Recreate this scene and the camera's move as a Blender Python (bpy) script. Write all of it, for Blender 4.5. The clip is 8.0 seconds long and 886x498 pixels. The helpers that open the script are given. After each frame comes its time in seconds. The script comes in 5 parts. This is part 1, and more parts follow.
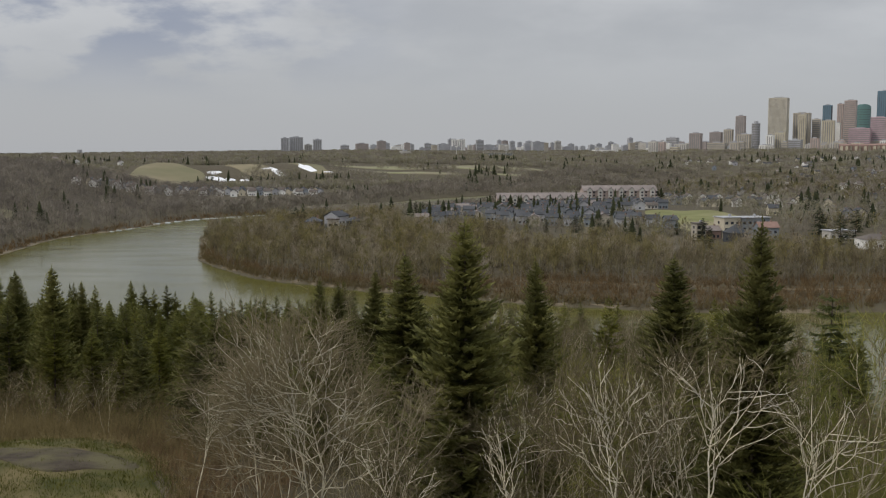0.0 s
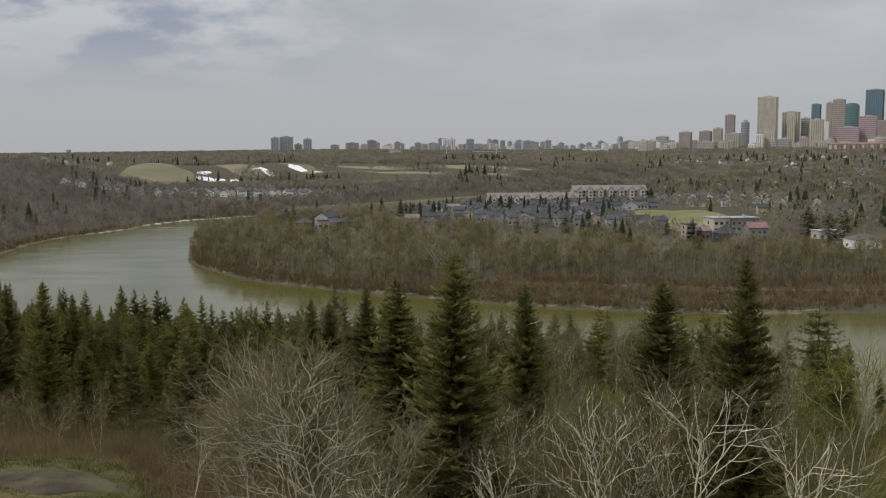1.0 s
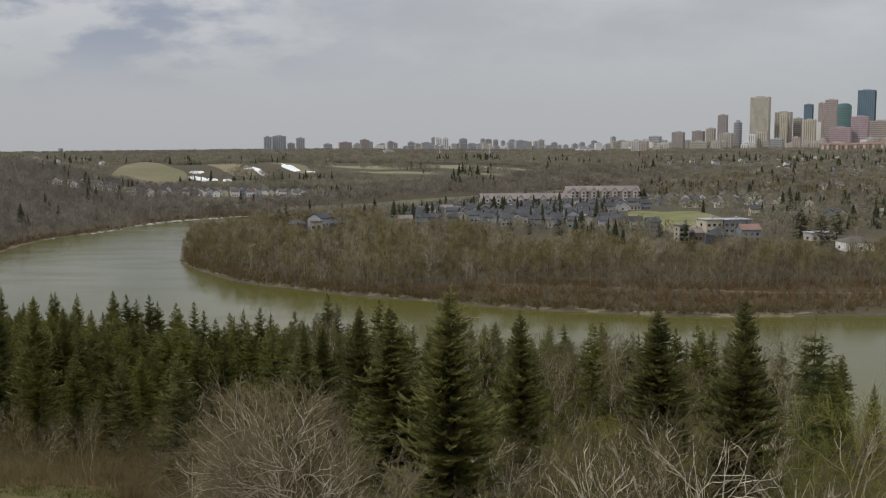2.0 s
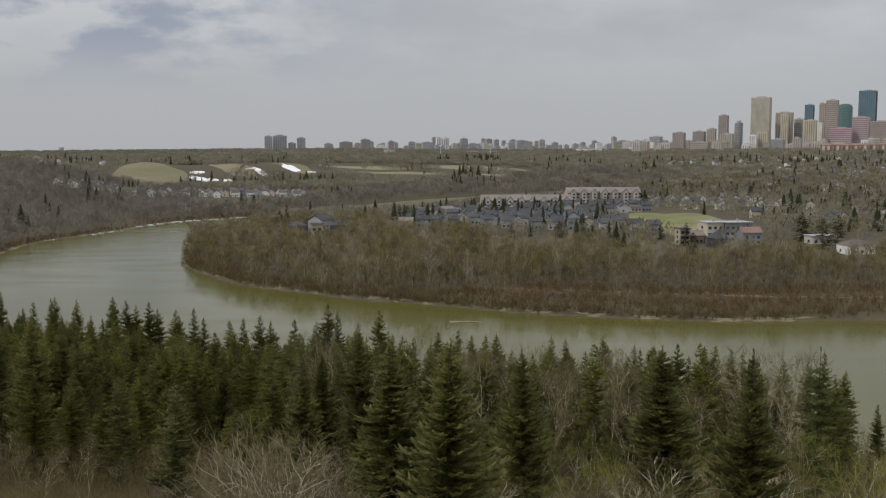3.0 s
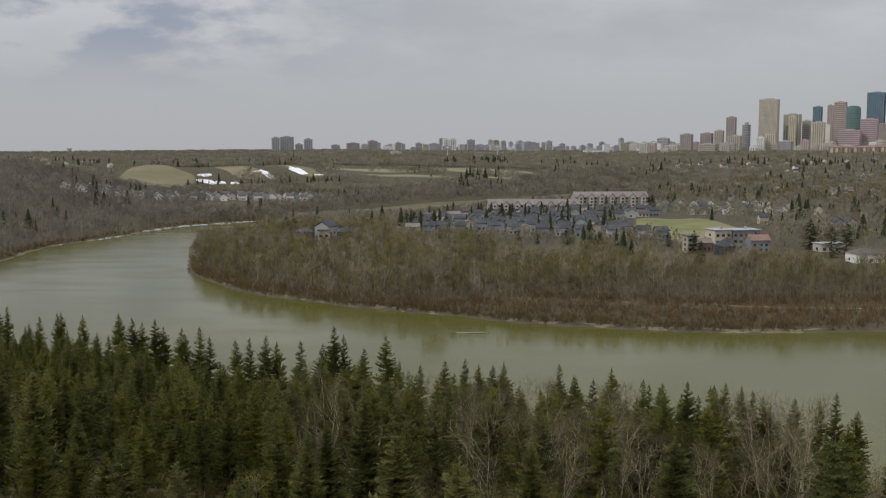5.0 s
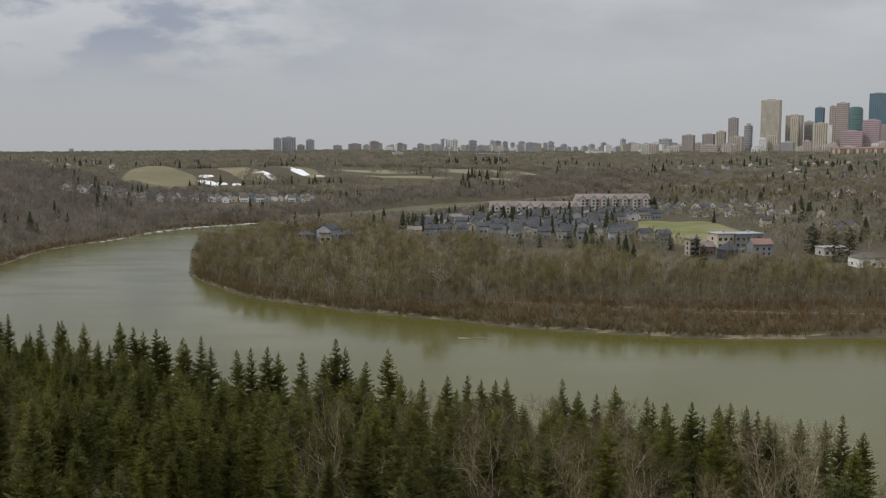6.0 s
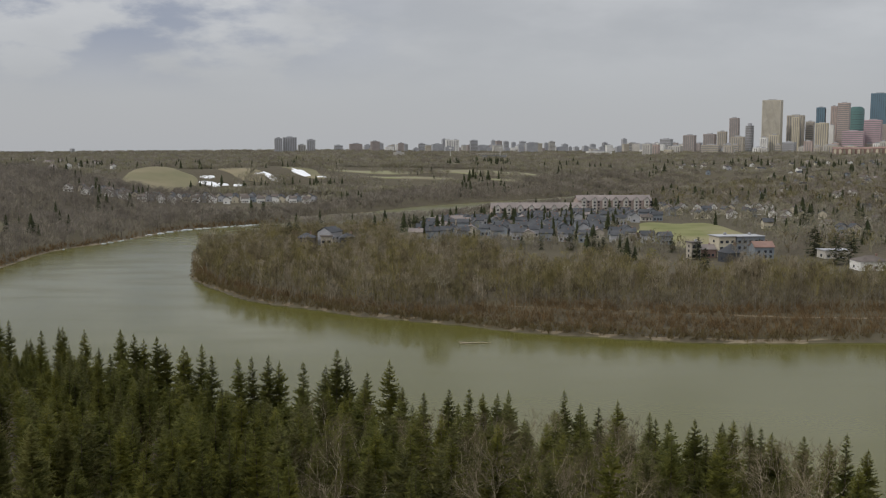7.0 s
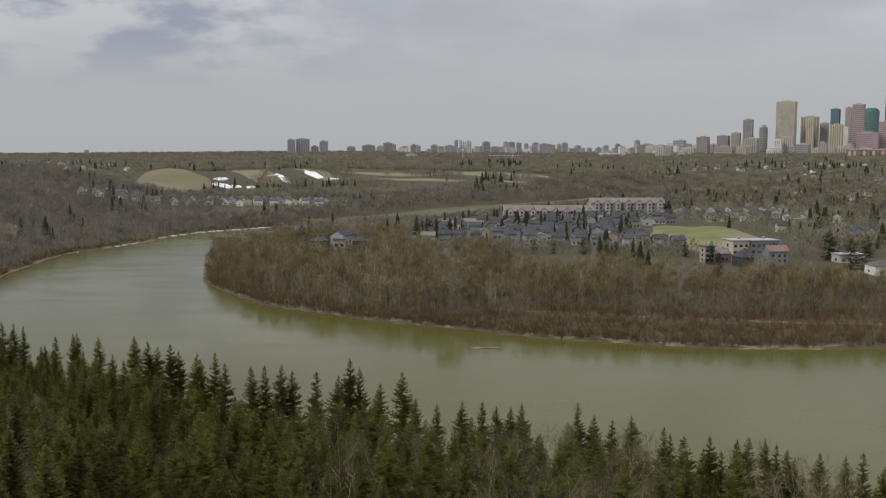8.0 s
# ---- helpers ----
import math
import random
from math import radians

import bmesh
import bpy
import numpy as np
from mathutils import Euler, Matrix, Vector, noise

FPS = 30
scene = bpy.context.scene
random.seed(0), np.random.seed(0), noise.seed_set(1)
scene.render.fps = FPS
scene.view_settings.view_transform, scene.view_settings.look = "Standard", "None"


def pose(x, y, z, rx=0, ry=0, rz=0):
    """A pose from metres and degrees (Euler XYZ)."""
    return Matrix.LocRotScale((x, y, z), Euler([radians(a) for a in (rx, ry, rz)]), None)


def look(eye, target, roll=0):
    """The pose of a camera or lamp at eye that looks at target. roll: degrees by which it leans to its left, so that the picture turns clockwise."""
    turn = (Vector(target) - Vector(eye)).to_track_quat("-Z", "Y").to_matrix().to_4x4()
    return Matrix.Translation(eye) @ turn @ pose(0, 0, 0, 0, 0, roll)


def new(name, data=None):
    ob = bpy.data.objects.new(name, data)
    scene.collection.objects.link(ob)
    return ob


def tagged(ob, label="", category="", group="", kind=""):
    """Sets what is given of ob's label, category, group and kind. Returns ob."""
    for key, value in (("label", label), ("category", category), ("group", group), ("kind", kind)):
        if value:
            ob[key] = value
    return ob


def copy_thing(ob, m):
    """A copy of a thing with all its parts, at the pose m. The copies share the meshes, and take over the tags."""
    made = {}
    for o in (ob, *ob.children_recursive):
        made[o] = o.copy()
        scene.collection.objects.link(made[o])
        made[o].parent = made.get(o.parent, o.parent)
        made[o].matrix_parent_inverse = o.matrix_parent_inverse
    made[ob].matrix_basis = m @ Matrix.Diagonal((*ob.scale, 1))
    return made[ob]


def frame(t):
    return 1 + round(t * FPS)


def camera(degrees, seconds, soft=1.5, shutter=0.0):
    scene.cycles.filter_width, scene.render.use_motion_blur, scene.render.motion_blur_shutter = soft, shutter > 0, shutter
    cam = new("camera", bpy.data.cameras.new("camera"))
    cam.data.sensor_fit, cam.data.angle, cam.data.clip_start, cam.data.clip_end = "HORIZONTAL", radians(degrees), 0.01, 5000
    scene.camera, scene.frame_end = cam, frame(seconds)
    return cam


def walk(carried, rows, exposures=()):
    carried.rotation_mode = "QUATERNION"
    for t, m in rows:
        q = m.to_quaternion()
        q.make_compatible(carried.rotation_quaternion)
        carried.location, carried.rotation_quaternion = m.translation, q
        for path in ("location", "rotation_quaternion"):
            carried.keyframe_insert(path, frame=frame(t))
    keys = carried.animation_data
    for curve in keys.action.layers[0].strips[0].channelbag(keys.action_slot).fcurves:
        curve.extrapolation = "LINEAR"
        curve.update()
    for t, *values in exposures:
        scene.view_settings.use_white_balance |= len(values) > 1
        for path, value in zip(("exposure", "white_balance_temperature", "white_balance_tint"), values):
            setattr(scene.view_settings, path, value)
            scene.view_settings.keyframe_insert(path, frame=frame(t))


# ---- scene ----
cam = camera(48.0, 8.0, soft=1.15)
PATH = [
    (0, (-0.342, -1.434, 59.818), (-0.342, 0.556, 59.619), -0.1),
    (0.5, (-0.317, -1.599, 60.205), (-0.311, 0.391, 60.004), -0.2),
    (1, (-0.327, -1.672, 60.904), (-0.308, 0.318, 60.703), -0.2),
    (1.5, (-0.364, -1.505, 61.541), (-0.333, 0.485, 61.339), -0.2),
    (3, (-0.389, -0.359, 63.834), (-0.357, 1.63, 63.63), -0.0),
    (3.5, (-0.355, -0.136, 64.82), (-0.323, 1.853, 64.615), -0.0),
    (4, (-0.249, 0.247, 65.7), (-0.22, 2.237, 65.495), 0.1),
    (4.5, (-0.312, 0.607, 66.553), (-0.29, 2.596, 66.349), 0.1),
    (6, (-0.5, 2.043, 69.229), (-0.485, 4.033, 69.026), 0.1),
    (6.5, (-0.504, 2.389, 70.041), (-0.491, 4.379, 69.837), 0.2),
    (7, (-0.58, 2.729, 70.974), (-0.567, 4.718, 70.77), 0.1),
    (7.5, (-0.646, 2.873, 71.855), (-0.651, 4.863, 71.652), 0.1),
    (8, (-0.694, 3.129, 72.399), (-0.706, 5.119, 72.197), 0.1),
]
walk(cam, [(t, look(eye, target, roll)) for t, eye, target, roll in PATH])

# ---- sky and sun: thin high overcast with broken cloud, sun high over the left shoulder ----
SUN_ELEV, SUN_AZ = 42.0, -115.0   # azimuth from +y towards +x
sun_dir = Vector((math.sin(radians(SUN_AZ)) * math.cos(radians(SUN_ELEV)),
                  math.cos(radians(SUN_AZ)) * math.cos(radians(SUN_ELEV)), math.sin(radians(SUN_ELEV))))
sun_data = bpy.data.lights.new("sun", "SUN")
sun_data.energy, sun_data.angle, sun_data.color = 1.5, radians(10), (1.0, 0.93, 0.82)
sun = new("sun", sun_data)
sun.matrix_world = look(sun_dir * 300, (0, 0, 0))


def link(tree, a, out, b, inp):
    tree.links.new(a.outputs[out], b.inputs[inp])


def build_world():
    world = bpy.data.worlds.new("sky")
    scene.world = world
    world.use_nodes = True
    nt = world.node_tree
    nt.nodes.clear()
    N = nt.nodes.new
    out, bg, mix, sky = N("ShaderNodeOutputWorld"), N("ShaderNodeBackground"), N("ShaderNodeMixRGB"), N("ShaderNodeTexSky")
    sky.sky_type, sky.sun_disc = "NISHITA", False
    sky.sun_elevation, sky.sun_rotation = radians(SUN_ELEV), radians(SUN_AZ)
    gain = N("ShaderNodeMixRGB")
    gain.blend_type, gain.inputs[0].default_value, gain.inputs[2].default_value = "MULTIPLY", 1, (0.09, 0.09, 0.09, 1)
    link(nt, sky, 0, gain, 1)
    tc, sep = N("ShaderNodeTexCoord"), N("ShaderNodeSeparateXYZ")
    link(nt, tc, "Generated", sep, 0)
    # cloud layer: direction laid onto a flat deck
    up, dx, dy = N("ShaderNodeMath"), N("ShaderNodeMath"), N("ShaderNodeMath")
    up.operation, up.inputs[1].default_value = "ADD", 0.30
    mx = N("ShaderNodeMath")
    mx.operation, mx.inputs[1].default_value = "MAXIMUM", 0.0
    link(nt, sep, 2, mx, 0), link(nt, mx, 0, up, 0)
    dx.operation = dy.operation = "DIVIDE"
    link(nt, sep, 0, dx, 0), link(nt, up, 0, dx, 1)
    link(nt, sep, 1, dy, 0), link(nt, up, 0, dy, 1)
    comb, shift = N("ShaderNodeCombineXYZ"), N("ShaderNodeVectorMath")
    link(nt, dx, 0, comb, 0), link(nt, dy, 0, comb, 1)
    shift.inputs[1].default_value = (3.9, 1.2, 0.0)
    link(nt, comb, 0, shift, 0)

    def span(src, socket, lo, hi):
        r = N("ShaderNodeMapRange")
        r.interpolation_type = "SMOOTHSTEP"
        r.inputs["From Min"].default_value, r.inputs["From Max"].default_value = lo, hi
        link(nt, src, socket, r, 0)
        return r

    def cloud(scale, lo, hi, detail, rough):
        n = N("ShaderNodeTexNoise")
        n.inputs["Scale"].default_value, n.inputs["Detail"].default_value, n.inputs["Roughness"].default_value = scale, detail, rough
        link(nt, shift, 0, n, "Vector")
        return span(n, 0, lo, hi)

    def times(a, b):
        m = N("ShaderNodeMath")
        m.operation = "MULTIPLY"
        link(nt, a, 0, m, 0), link(nt, b, 0, m, 1)
        return m
    deck, dark = N("ShaderNodeMixRGB"), N("ShaderNodeMixRGB")
    deck.inputs[1].default_value, deck.inputs[2].default_value = (0.43, 0.442, 0.466, 1), (0.70, 0.705, 0.72, 1)   # even deck, brighter breaks
    high = span(sep, 2, 0.02, 0.24)
    link(nt, times(cloud(1.6, 0.32, 0.68, 5, 0.55), high), 0, deck, 0)
    dark.inputs[2].default_value = (0.30, 0.33, 0.41, 1)                                                            # blue-grey cumulus bases
    link(nt, deck, 0, dark, 1)
    west = span(sep, 0, 0.05, -0.30)
    link(nt, times(times(cloud(3.0, 0.43, 0.58, 6, 0.55), span(sep, 2, 0.04, 0.12)), west), 0, dark, 0)
    mix.inputs[0].default_value = 0.92
    link(nt, gain, 0, mix, 1), link(nt, dark, 0, mix, 2)
    lift, bright = N("ShaderNodeMapRange"), N("ShaderNodeVectorMath")      # a cloud deck grows brighter towards the zenith
    lift.inputs["From Min"].default_value, lift.inputs["From Max"].default_value = 0.2, 0.9
    lift.inputs["To Min"].default_value, lift.inputs["To Max"].default_value = 1.0, 2.1
    bright.operation = "SCALE"
    link(nt, sep, 2, lift, 0), link(nt, mix, 0, bright, 0), link(nt, lift, 0, bright, "Scale")
    link(nt, bright, 0, bg, 0)
    bg.inputs[1].default_value = 1.0
    link(nt, bg, 0, out, 0)


build_world()

# ---- materials ----
MATS = {}


def material(name, a, b, scale=1.0, rough=0.9, bump=0.0, bump_scale=8.0, island=0.0, spec=0.2, metal=0.0, c=None, c_scale=0.1, detail=5.0):
    """Two-tone noise at one scale, a third tone in larger patches, optional shift per island and fine relief."""
    m = bpy.data.materials.new(name)
    m.use_nodes = True
    nt = m.node_tree
    N = nt.nodes.new
    p = nt.nodes["Principled BSDF"]
    p.inputs["Roughness"].default_value, p.inputs["Metallic"].default_value = rough, metal
    p.inputs["Specular IOR Level"].default_value = spec
    tc, n, mix = N("ShaderNodeTexCoord"), N("ShaderNodeTexNoise"), N("ShaderNodeMixRGB")
    geo = N("ShaderNodeNewGeometry")
    n.inputs["Scale"].default_value, n.inputs["Detail"].default_value = scale, detail
    link(nt, geo, "Position", n, "Vector")
    r = N("ShaderNodeMapRange")
    r.inputs["From Min"].default_value, r.inputs["From Max"].default_value = 0.35, 0.65
    link(nt, n, 0, r, 0), link(nt, r, 0, mix, 0)
    mix.inputs[1].default_value, mix.inputs[2].default_value = (*a, 1), (*b, 1)
    last = mix
    if c:
        n2, r2, m2 = N("ShaderNodeTexNoise"), N("ShaderNodeMapRange"), N("ShaderNodeMixRGB")
        n2.inputs["Scale"].default_value, n2.inputs["Detail"].default_value = c_scale, 6
        r2.inputs["From Min"].default_value, r2.inputs["From Max"].default_value = 0.42, 0.62
        link(nt, geo, "Position", n2, "Vector"), link(nt, n2, 0, r2, 0), link(nt, r2, 0, m2, 0)
        link(nt, last, 0, m2, 1)
        m2.inputs[2].default_value = (*c, 1)
        last = m2
    if island:
        info, add, val, hsv = N("ShaderNodeObjectInfo"), N("ShaderNodeMath"), N("ShaderNodeMapRange"), N("ShaderNodeHueSaturation")
        add.operation = "ADD"
        link(nt, geo, "Random Per Island", add, 0), link(nt, info, "Random", add, 1)
        val.inputs["From Max"].default_value = 2.0
        val.inputs["To Min"].default_value, val.inputs["To Max"].default_value = 1 - island, 1 + island
        link(nt, add, 0, val, 0), link(nt, val, 0, hsv, "Value"), link(nt, last, 0, hsv, "Color")
        last = hsv
    link(nt, last, 0, p, "Base Color")
    if bump:
        nb, bp = N("ShaderNodeTexNoise"), N("ShaderNodeBump")
        nb.inputs["Scale"].default_value, nb.inputs["Detail"].default_value = bump_scale, 4
        bp.inputs["Strength"].default_value, bp.inputs["Distance"].default_value = bump, 0.05
        link(nt, geo, "Position", nb, "Vector"), link(nt, nb, 0, bp, "Height"), link(nt, bp, 0, p, "Normal")
    MATS[name] = m
    return m


def let_through(name, share):
    """Thin foliage: part of the light that meets the back passes through it."""
    nt = MATS[name].node_tree
    p, out = nt.nodes["Principled BSDF"], nt.nodes["Material Output"]
    t, mix = nt.nodes.new("ShaderNodeBsdfTranslucent"), nt.nodes.new("ShaderNodeMixShader")
    nt.links.new(p.inputs["Base Color"].links[0].from_socket, t.inputs[0])
    mix.inputs[0].default_value = share
    link(nt, p, 0, mix, 1), link(nt, t, 0, mix, 2), link(nt, mix, 0, out, 0)


def glass_material(name, tint, rough=0.15):
    m = bpy.data.materials.new(name)
    m.use_nodes = True
    p = m.node_tree.nodes["Principled BSDF"]
    p.inputs["Base Color"].default_value = (*tint, 1)
    p.inputs["Roughness"].default_value, p.inputs["Specular IOR Level"].default_value = rough, 0.6
    MATS[name] = m
    return m


def water_material():
    m = bpy.data.materials.new("river_water")
    m.use_nodes = True
    nt = m.node_tree
    N = nt.nodes.new
    p = nt.nodes["Principled BSDF"]
    geo, n1, mix = N("ShaderNodeNewGeometry"), N("ShaderNodeTexNoise"), N("ShaderNodeMixRGB")
    n1.inputs["Scale"].default_value, n1.inputs["Detail"].default_value = 0.012, 4
    stretch = N("ShaderNodeMapping")
    stretch.inputs["Scale"].default_value = (0.5, 1.6, 1)
    link(nt, geo, "Position", stretch, 0), link(nt, stretch, 0, n1, "Vector"), link(nt, n1, 0, mix, 0)
    mix.inputs[1].default_value, mix.inputs[2].default_value = (0.080, 0.078, 0.019, 1), (0.096, 0.093, 0.026, 1)
    link(nt, mix, 0, p, "Base Color")
    p.inputs["IOR"].default_value, p.inputs["Roughness"].default_value, p.inputs["Specular IOR Level"].default_value = 1.33, 0.1, 0.2
    rr, rn = N("ShaderNodeMapRange"), N("ShaderNodeTexNoise")     # wind-ruffled and slick streaks
    rn.inputs["Scale"].default_value, rn.inputs["Detail"].default_value = 0.035, 5
    rr.inputs["From Min"].default_value, rr.inputs["From Max"].default_value = 0.35, 0.65
    rr.inputs["To Min"].default_value, rr.inputs["To Max"].default_value = 0.05, 0.16
    link(nt, stretch, 0, rn, "Vector"), link(nt, rn, 0, rr, 0)
    b1, b2, bump, add = N("ShaderNodeTexNoise"), N("ShaderNodeTexNoise"), N("ShaderNodeBump"), N("ShaderNodeMath")
    b1.inputs["Scale"].default_value, b1.inputs["Detail"].default_value = 0.9, 3
    b2.inputs["Scale"].default_value, b2.inputs["Detail"].default_value = 0.06, 3
    add.operation = "ADD"
    link(nt, geo, "Position", b1, "Vector"), link(nt, stretch, 0, b2, "Vector")
    link(nt, b1, 0, add, 0), link(nt, b2, 0, add, 1)
    bump.inputs["Strength"].default_value, bump.inputs["Distance"].default_value = 0.2, 0.12
    pos, reach = N("ShaderNodeSeparateXYZ"), N("ShaderNodeMapRange")      # the upper reach is rippled by wind and current
    reach.inputs["From Min"].default_value, reach.inputs["From Max"].default_value = 330, 940
    reach.inputs["To Min"].default_value, reach.inputs["To Max"].default_value = 0.12, 0.5
    link(nt, geo, "Position", pos, 0), link(nt, pos, 1, reach, 0), link(nt, reach, 0, bump, "Strength")
    wide, total = N("ShaderNodeMapRange"), N("ShaderNodeMath")
    wide.inputs["From Min"].default_value, wide.inputs["From Max"].default_value, wide.inputs["To Max"].default_value = 400, 1080, 0.25
    total.operation = "ADD"
    link(nt, pos, 1, wide, 0), link(nt, wide, 0, total, 0), link(nt, rr, 0, total, 1), link(nt, total, 0, p, "Roughness")
    link(nt, add, 0, bump, "Height"), link(nt, bump, 0, p, "Normal")
    MATS["river_water"] = m


water_material()
material("ground", (0.060, 0.050, 0.032), (0.098, 0.083, 0.054), 0.35, bump=0.6, bump_scale=3, c=(0.086, 0.074, 0.046), c_scale=0.02)
material("lawn", (0.048, 0.052, 0.014), (0.080, 0.073, 0.022), 0.9, bump=0.8, bump_scale=14, c=(0.15, 0.118, 0.055), c_scale=0.3)
material("grass_blade", (0.064, 0.073, 0.012), (0.105, 0.105, 0.021), 0.5, island=0.4)
material("bare_soil", (0.038, 0.029, 0.019), (0.069, 0.055, 0.038), 1.2, bump=0.7, bump_scale=9, c=(0.10, 0.09, 0.045), c_scale=0.5)
material("birch_twig", (0.187, 0.157, 0.095), (0.276, 0.234, 0.146), 1.5, island=0.3)
material("dry_grass", (0.21, 0.165, 0.075), (0.30, 0.24, 0.12), 2.0, island=0.35)
material("field", (0.135, 0.145, 0.052), (0.185, 0.185, 0.078), 0.05, bump=0.3, bump_scale=2, c=(0.215, 0.195, 0.105), c_scale=0.02)
material("fairway", (0.190, 0.190, 0.101), (0.236, 0.230, 0.136), 0.05, c=(0.19, 0.165, 0.115), c_scale=0.02)
material("bud_twig", (0.130, 0.138, 0.031), (0.220, 0.221, 0.062), 1.5, island=0.35)
material("hill_grass", (0.185, 0.162, 0.099), (0.230, 0.196, 0.125), 0.03, c=(0.15, 0.142, 0.080), c_scale=0.008)
material("snow", (0.72, 0.73, 0.75), (0.80, 0.81, 0.83), 0.05, rough=0.7)
material("shore_mud", (0.15, 0.122, 0.082), (0.24, 0.20, 0.14), 0.6, bump=0.5, bump_scale=2, c=(0.13, 0.105, 0.07), c_scale=0.09)
material("trail", (0.19, 0.155, 0.11), (0.27, 0.22, 0.16), 0.3, c=(0.13, 0.105, 0.065), c_scale=0.08)
material("needles", (0.079, 0.087, 0.022), (0.144, 0.144, 0.034), 0.8, rough=0.75, island=0.45)
material("needles_olive", (0.108, 0.112, 0.024), (0.182, 0.177, 0.037), 0.8, rough=0.75, island=0.45)
material("needles_blue", (0.081, 0.096, 0.026), (0.129, 0.140, 0.042), 0.8, rough=0.75, island=0.4)
material("spruce_bark", (0.07, 0.055, 0.042), (0.11, 0.09, 0.07), 5.0, bump=0.6, bump_scale=20)
material("aspen_bark", (0.538, 0.486, 0.346), (0.724, 0.661, 0.493), 2.5, bump=0.3, bump_scale=30, c=(0.52, 0.48, 0.38), c_scale=0.9)
material("aspen_twig", (0.136, 0.112, 0.062), (0.212, 0.178, 0.102), 1.5, island=0.35)
material("catkin_twig", (0.185, 0.18, 0.045), (0.26, 0.25, 0.070), 1.5, island=0.35)
material("brush_twig", (0.129, 0.101, 0.046), (0.212, 0.167, 0.079), 1.2, island=0.4)
material("red_brush", (0.103, 0.068, 0.031), (0.185, 0.121, 0.056), 0.3, island=0.35)
material("wood_grey", (0.067, 0.056, 0.032), (0.231, 0.199, 0.115), 0.32, island=0.35)
material("wood_olive", (0.070, 0.061, 0.027), (0.227, 0.197, 0.090), 0.32, island=0.35)
material("wood_rust", (0.068, 0.054, 0.032), (0.212, 0.173, 0.101), 0.32, island=0.35)
material("wood_bark", (0.161, 0.143, 0.112), (0.248, 0.223, 0.180), 1.0)
# far bare wood: natural grey tones, paled and dulled to paint in haze
for nm, lo, hi in (("hazed_grey", (0.173, 0.160, 0.122), (0.294, 0.272, 0.218)), ("hazed_olive", (0.171, 0.159, 0.099), (0.272, 0.255, 0.171)), ("hazed_brown", (0.165, 0.145, 0.114), (0.272, 0.243, 0.196))):
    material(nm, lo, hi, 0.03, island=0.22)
material("needles_near", (0.124, 0.128, 0.042), (0.212, 0.204, 0.068), 0.8, rough=0.75, island=0.45)
material("wood_willow", (0.092, 0.079, 0.029), (0.245, 0.208, 0.085), 0.3, island=0.35)
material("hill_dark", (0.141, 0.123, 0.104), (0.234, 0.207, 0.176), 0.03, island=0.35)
material("ice", (0.48, 0.52, 0.54), (0.62, 0.65, 0.67), 0.3, rough=0.5)
material("wood_pale", (0.247, 0.213, 0.154), (0.329, 0.284, 0.211), 0.15, island=0.3)
material("twig_bark", (0.346, 0.298, 0.197), (0.524, 0.462, 0.320), 2.5, c=(0.24, 0.205, 0.14), c_scale=0.9)
material("rust_stalk", (0.14, 0.090, 0.045), (0.22, 0.150, 0.075), 1.0, island=0.35)
material("far_needles", (0.024, 0.030, 0.012), (0.046, 0.052, 0.020), 0.3, rough=0.8, island=0.4)

for nm in ("needles", "needles_olive", "needles_near", "needles_blue", "aspen_twig", "birch_twig", "brush_twig", "catkin_twig", "bud_twig"):
    let_through(nm, 0.45)

# ---- mesh helpers ----
def raw_mesh(name, V, T, mat, smooth=False):
    """A mesh from numpy vertices and equal-sided faces."""
    V, T = np.asarray(V, dtype=np.float32), np.asarray(T, dtype=np.int32)
    me = bpy.data.meshes.new(name)
    me.vertices.add(len(V))
    me.vertices.foreach_set("co", V.ravel())
    me.loops.add(T.size)
    me.loops.foreach_set("vertex_index", T.ravel())
    me.polygons.add(len(T))
    me.polygons.foreach_set("loop_start", np.arange(0, T.size, T.shape[1], dtype=np.int32))
    me.materials.append(MATS[mat] if isinstance(mat, str) else mat)
    me.update(calc_edges=True)
    if smooth:
        me.shade_smooth()
    else:
        me.shade_flat()
    return me


def part(name, me, parent, label=""):
    ob = new(name, me)
    ob.parent = parent
    return tagged(ob, label) if label else ob


def merge(pieces):
    """Joins (V, T) pieces into one."""
    Vs, Ts, n = [], [], 0
    for V, T in pieces:
        Vs.append(V), Ts.append(np.asarray(T) + n)
        n += len(V)
    return np.concatenate(Vs), np.concatenate(Ts)


def box(x0, x1, y0, y1, z0, z1):
    V = np.array([(x, y, z) for z in (z0, z1) for y in (y0, y1) for x in (x0, x1)], float)
    Q = np.array([(0, 2, 3, 1), (4, 5, 7, 6), (0, 1, 5, 4), (2, 6, 7, 3), (0, 4, 6, 2), (1, 3, 7, 5)])
    return V, Q


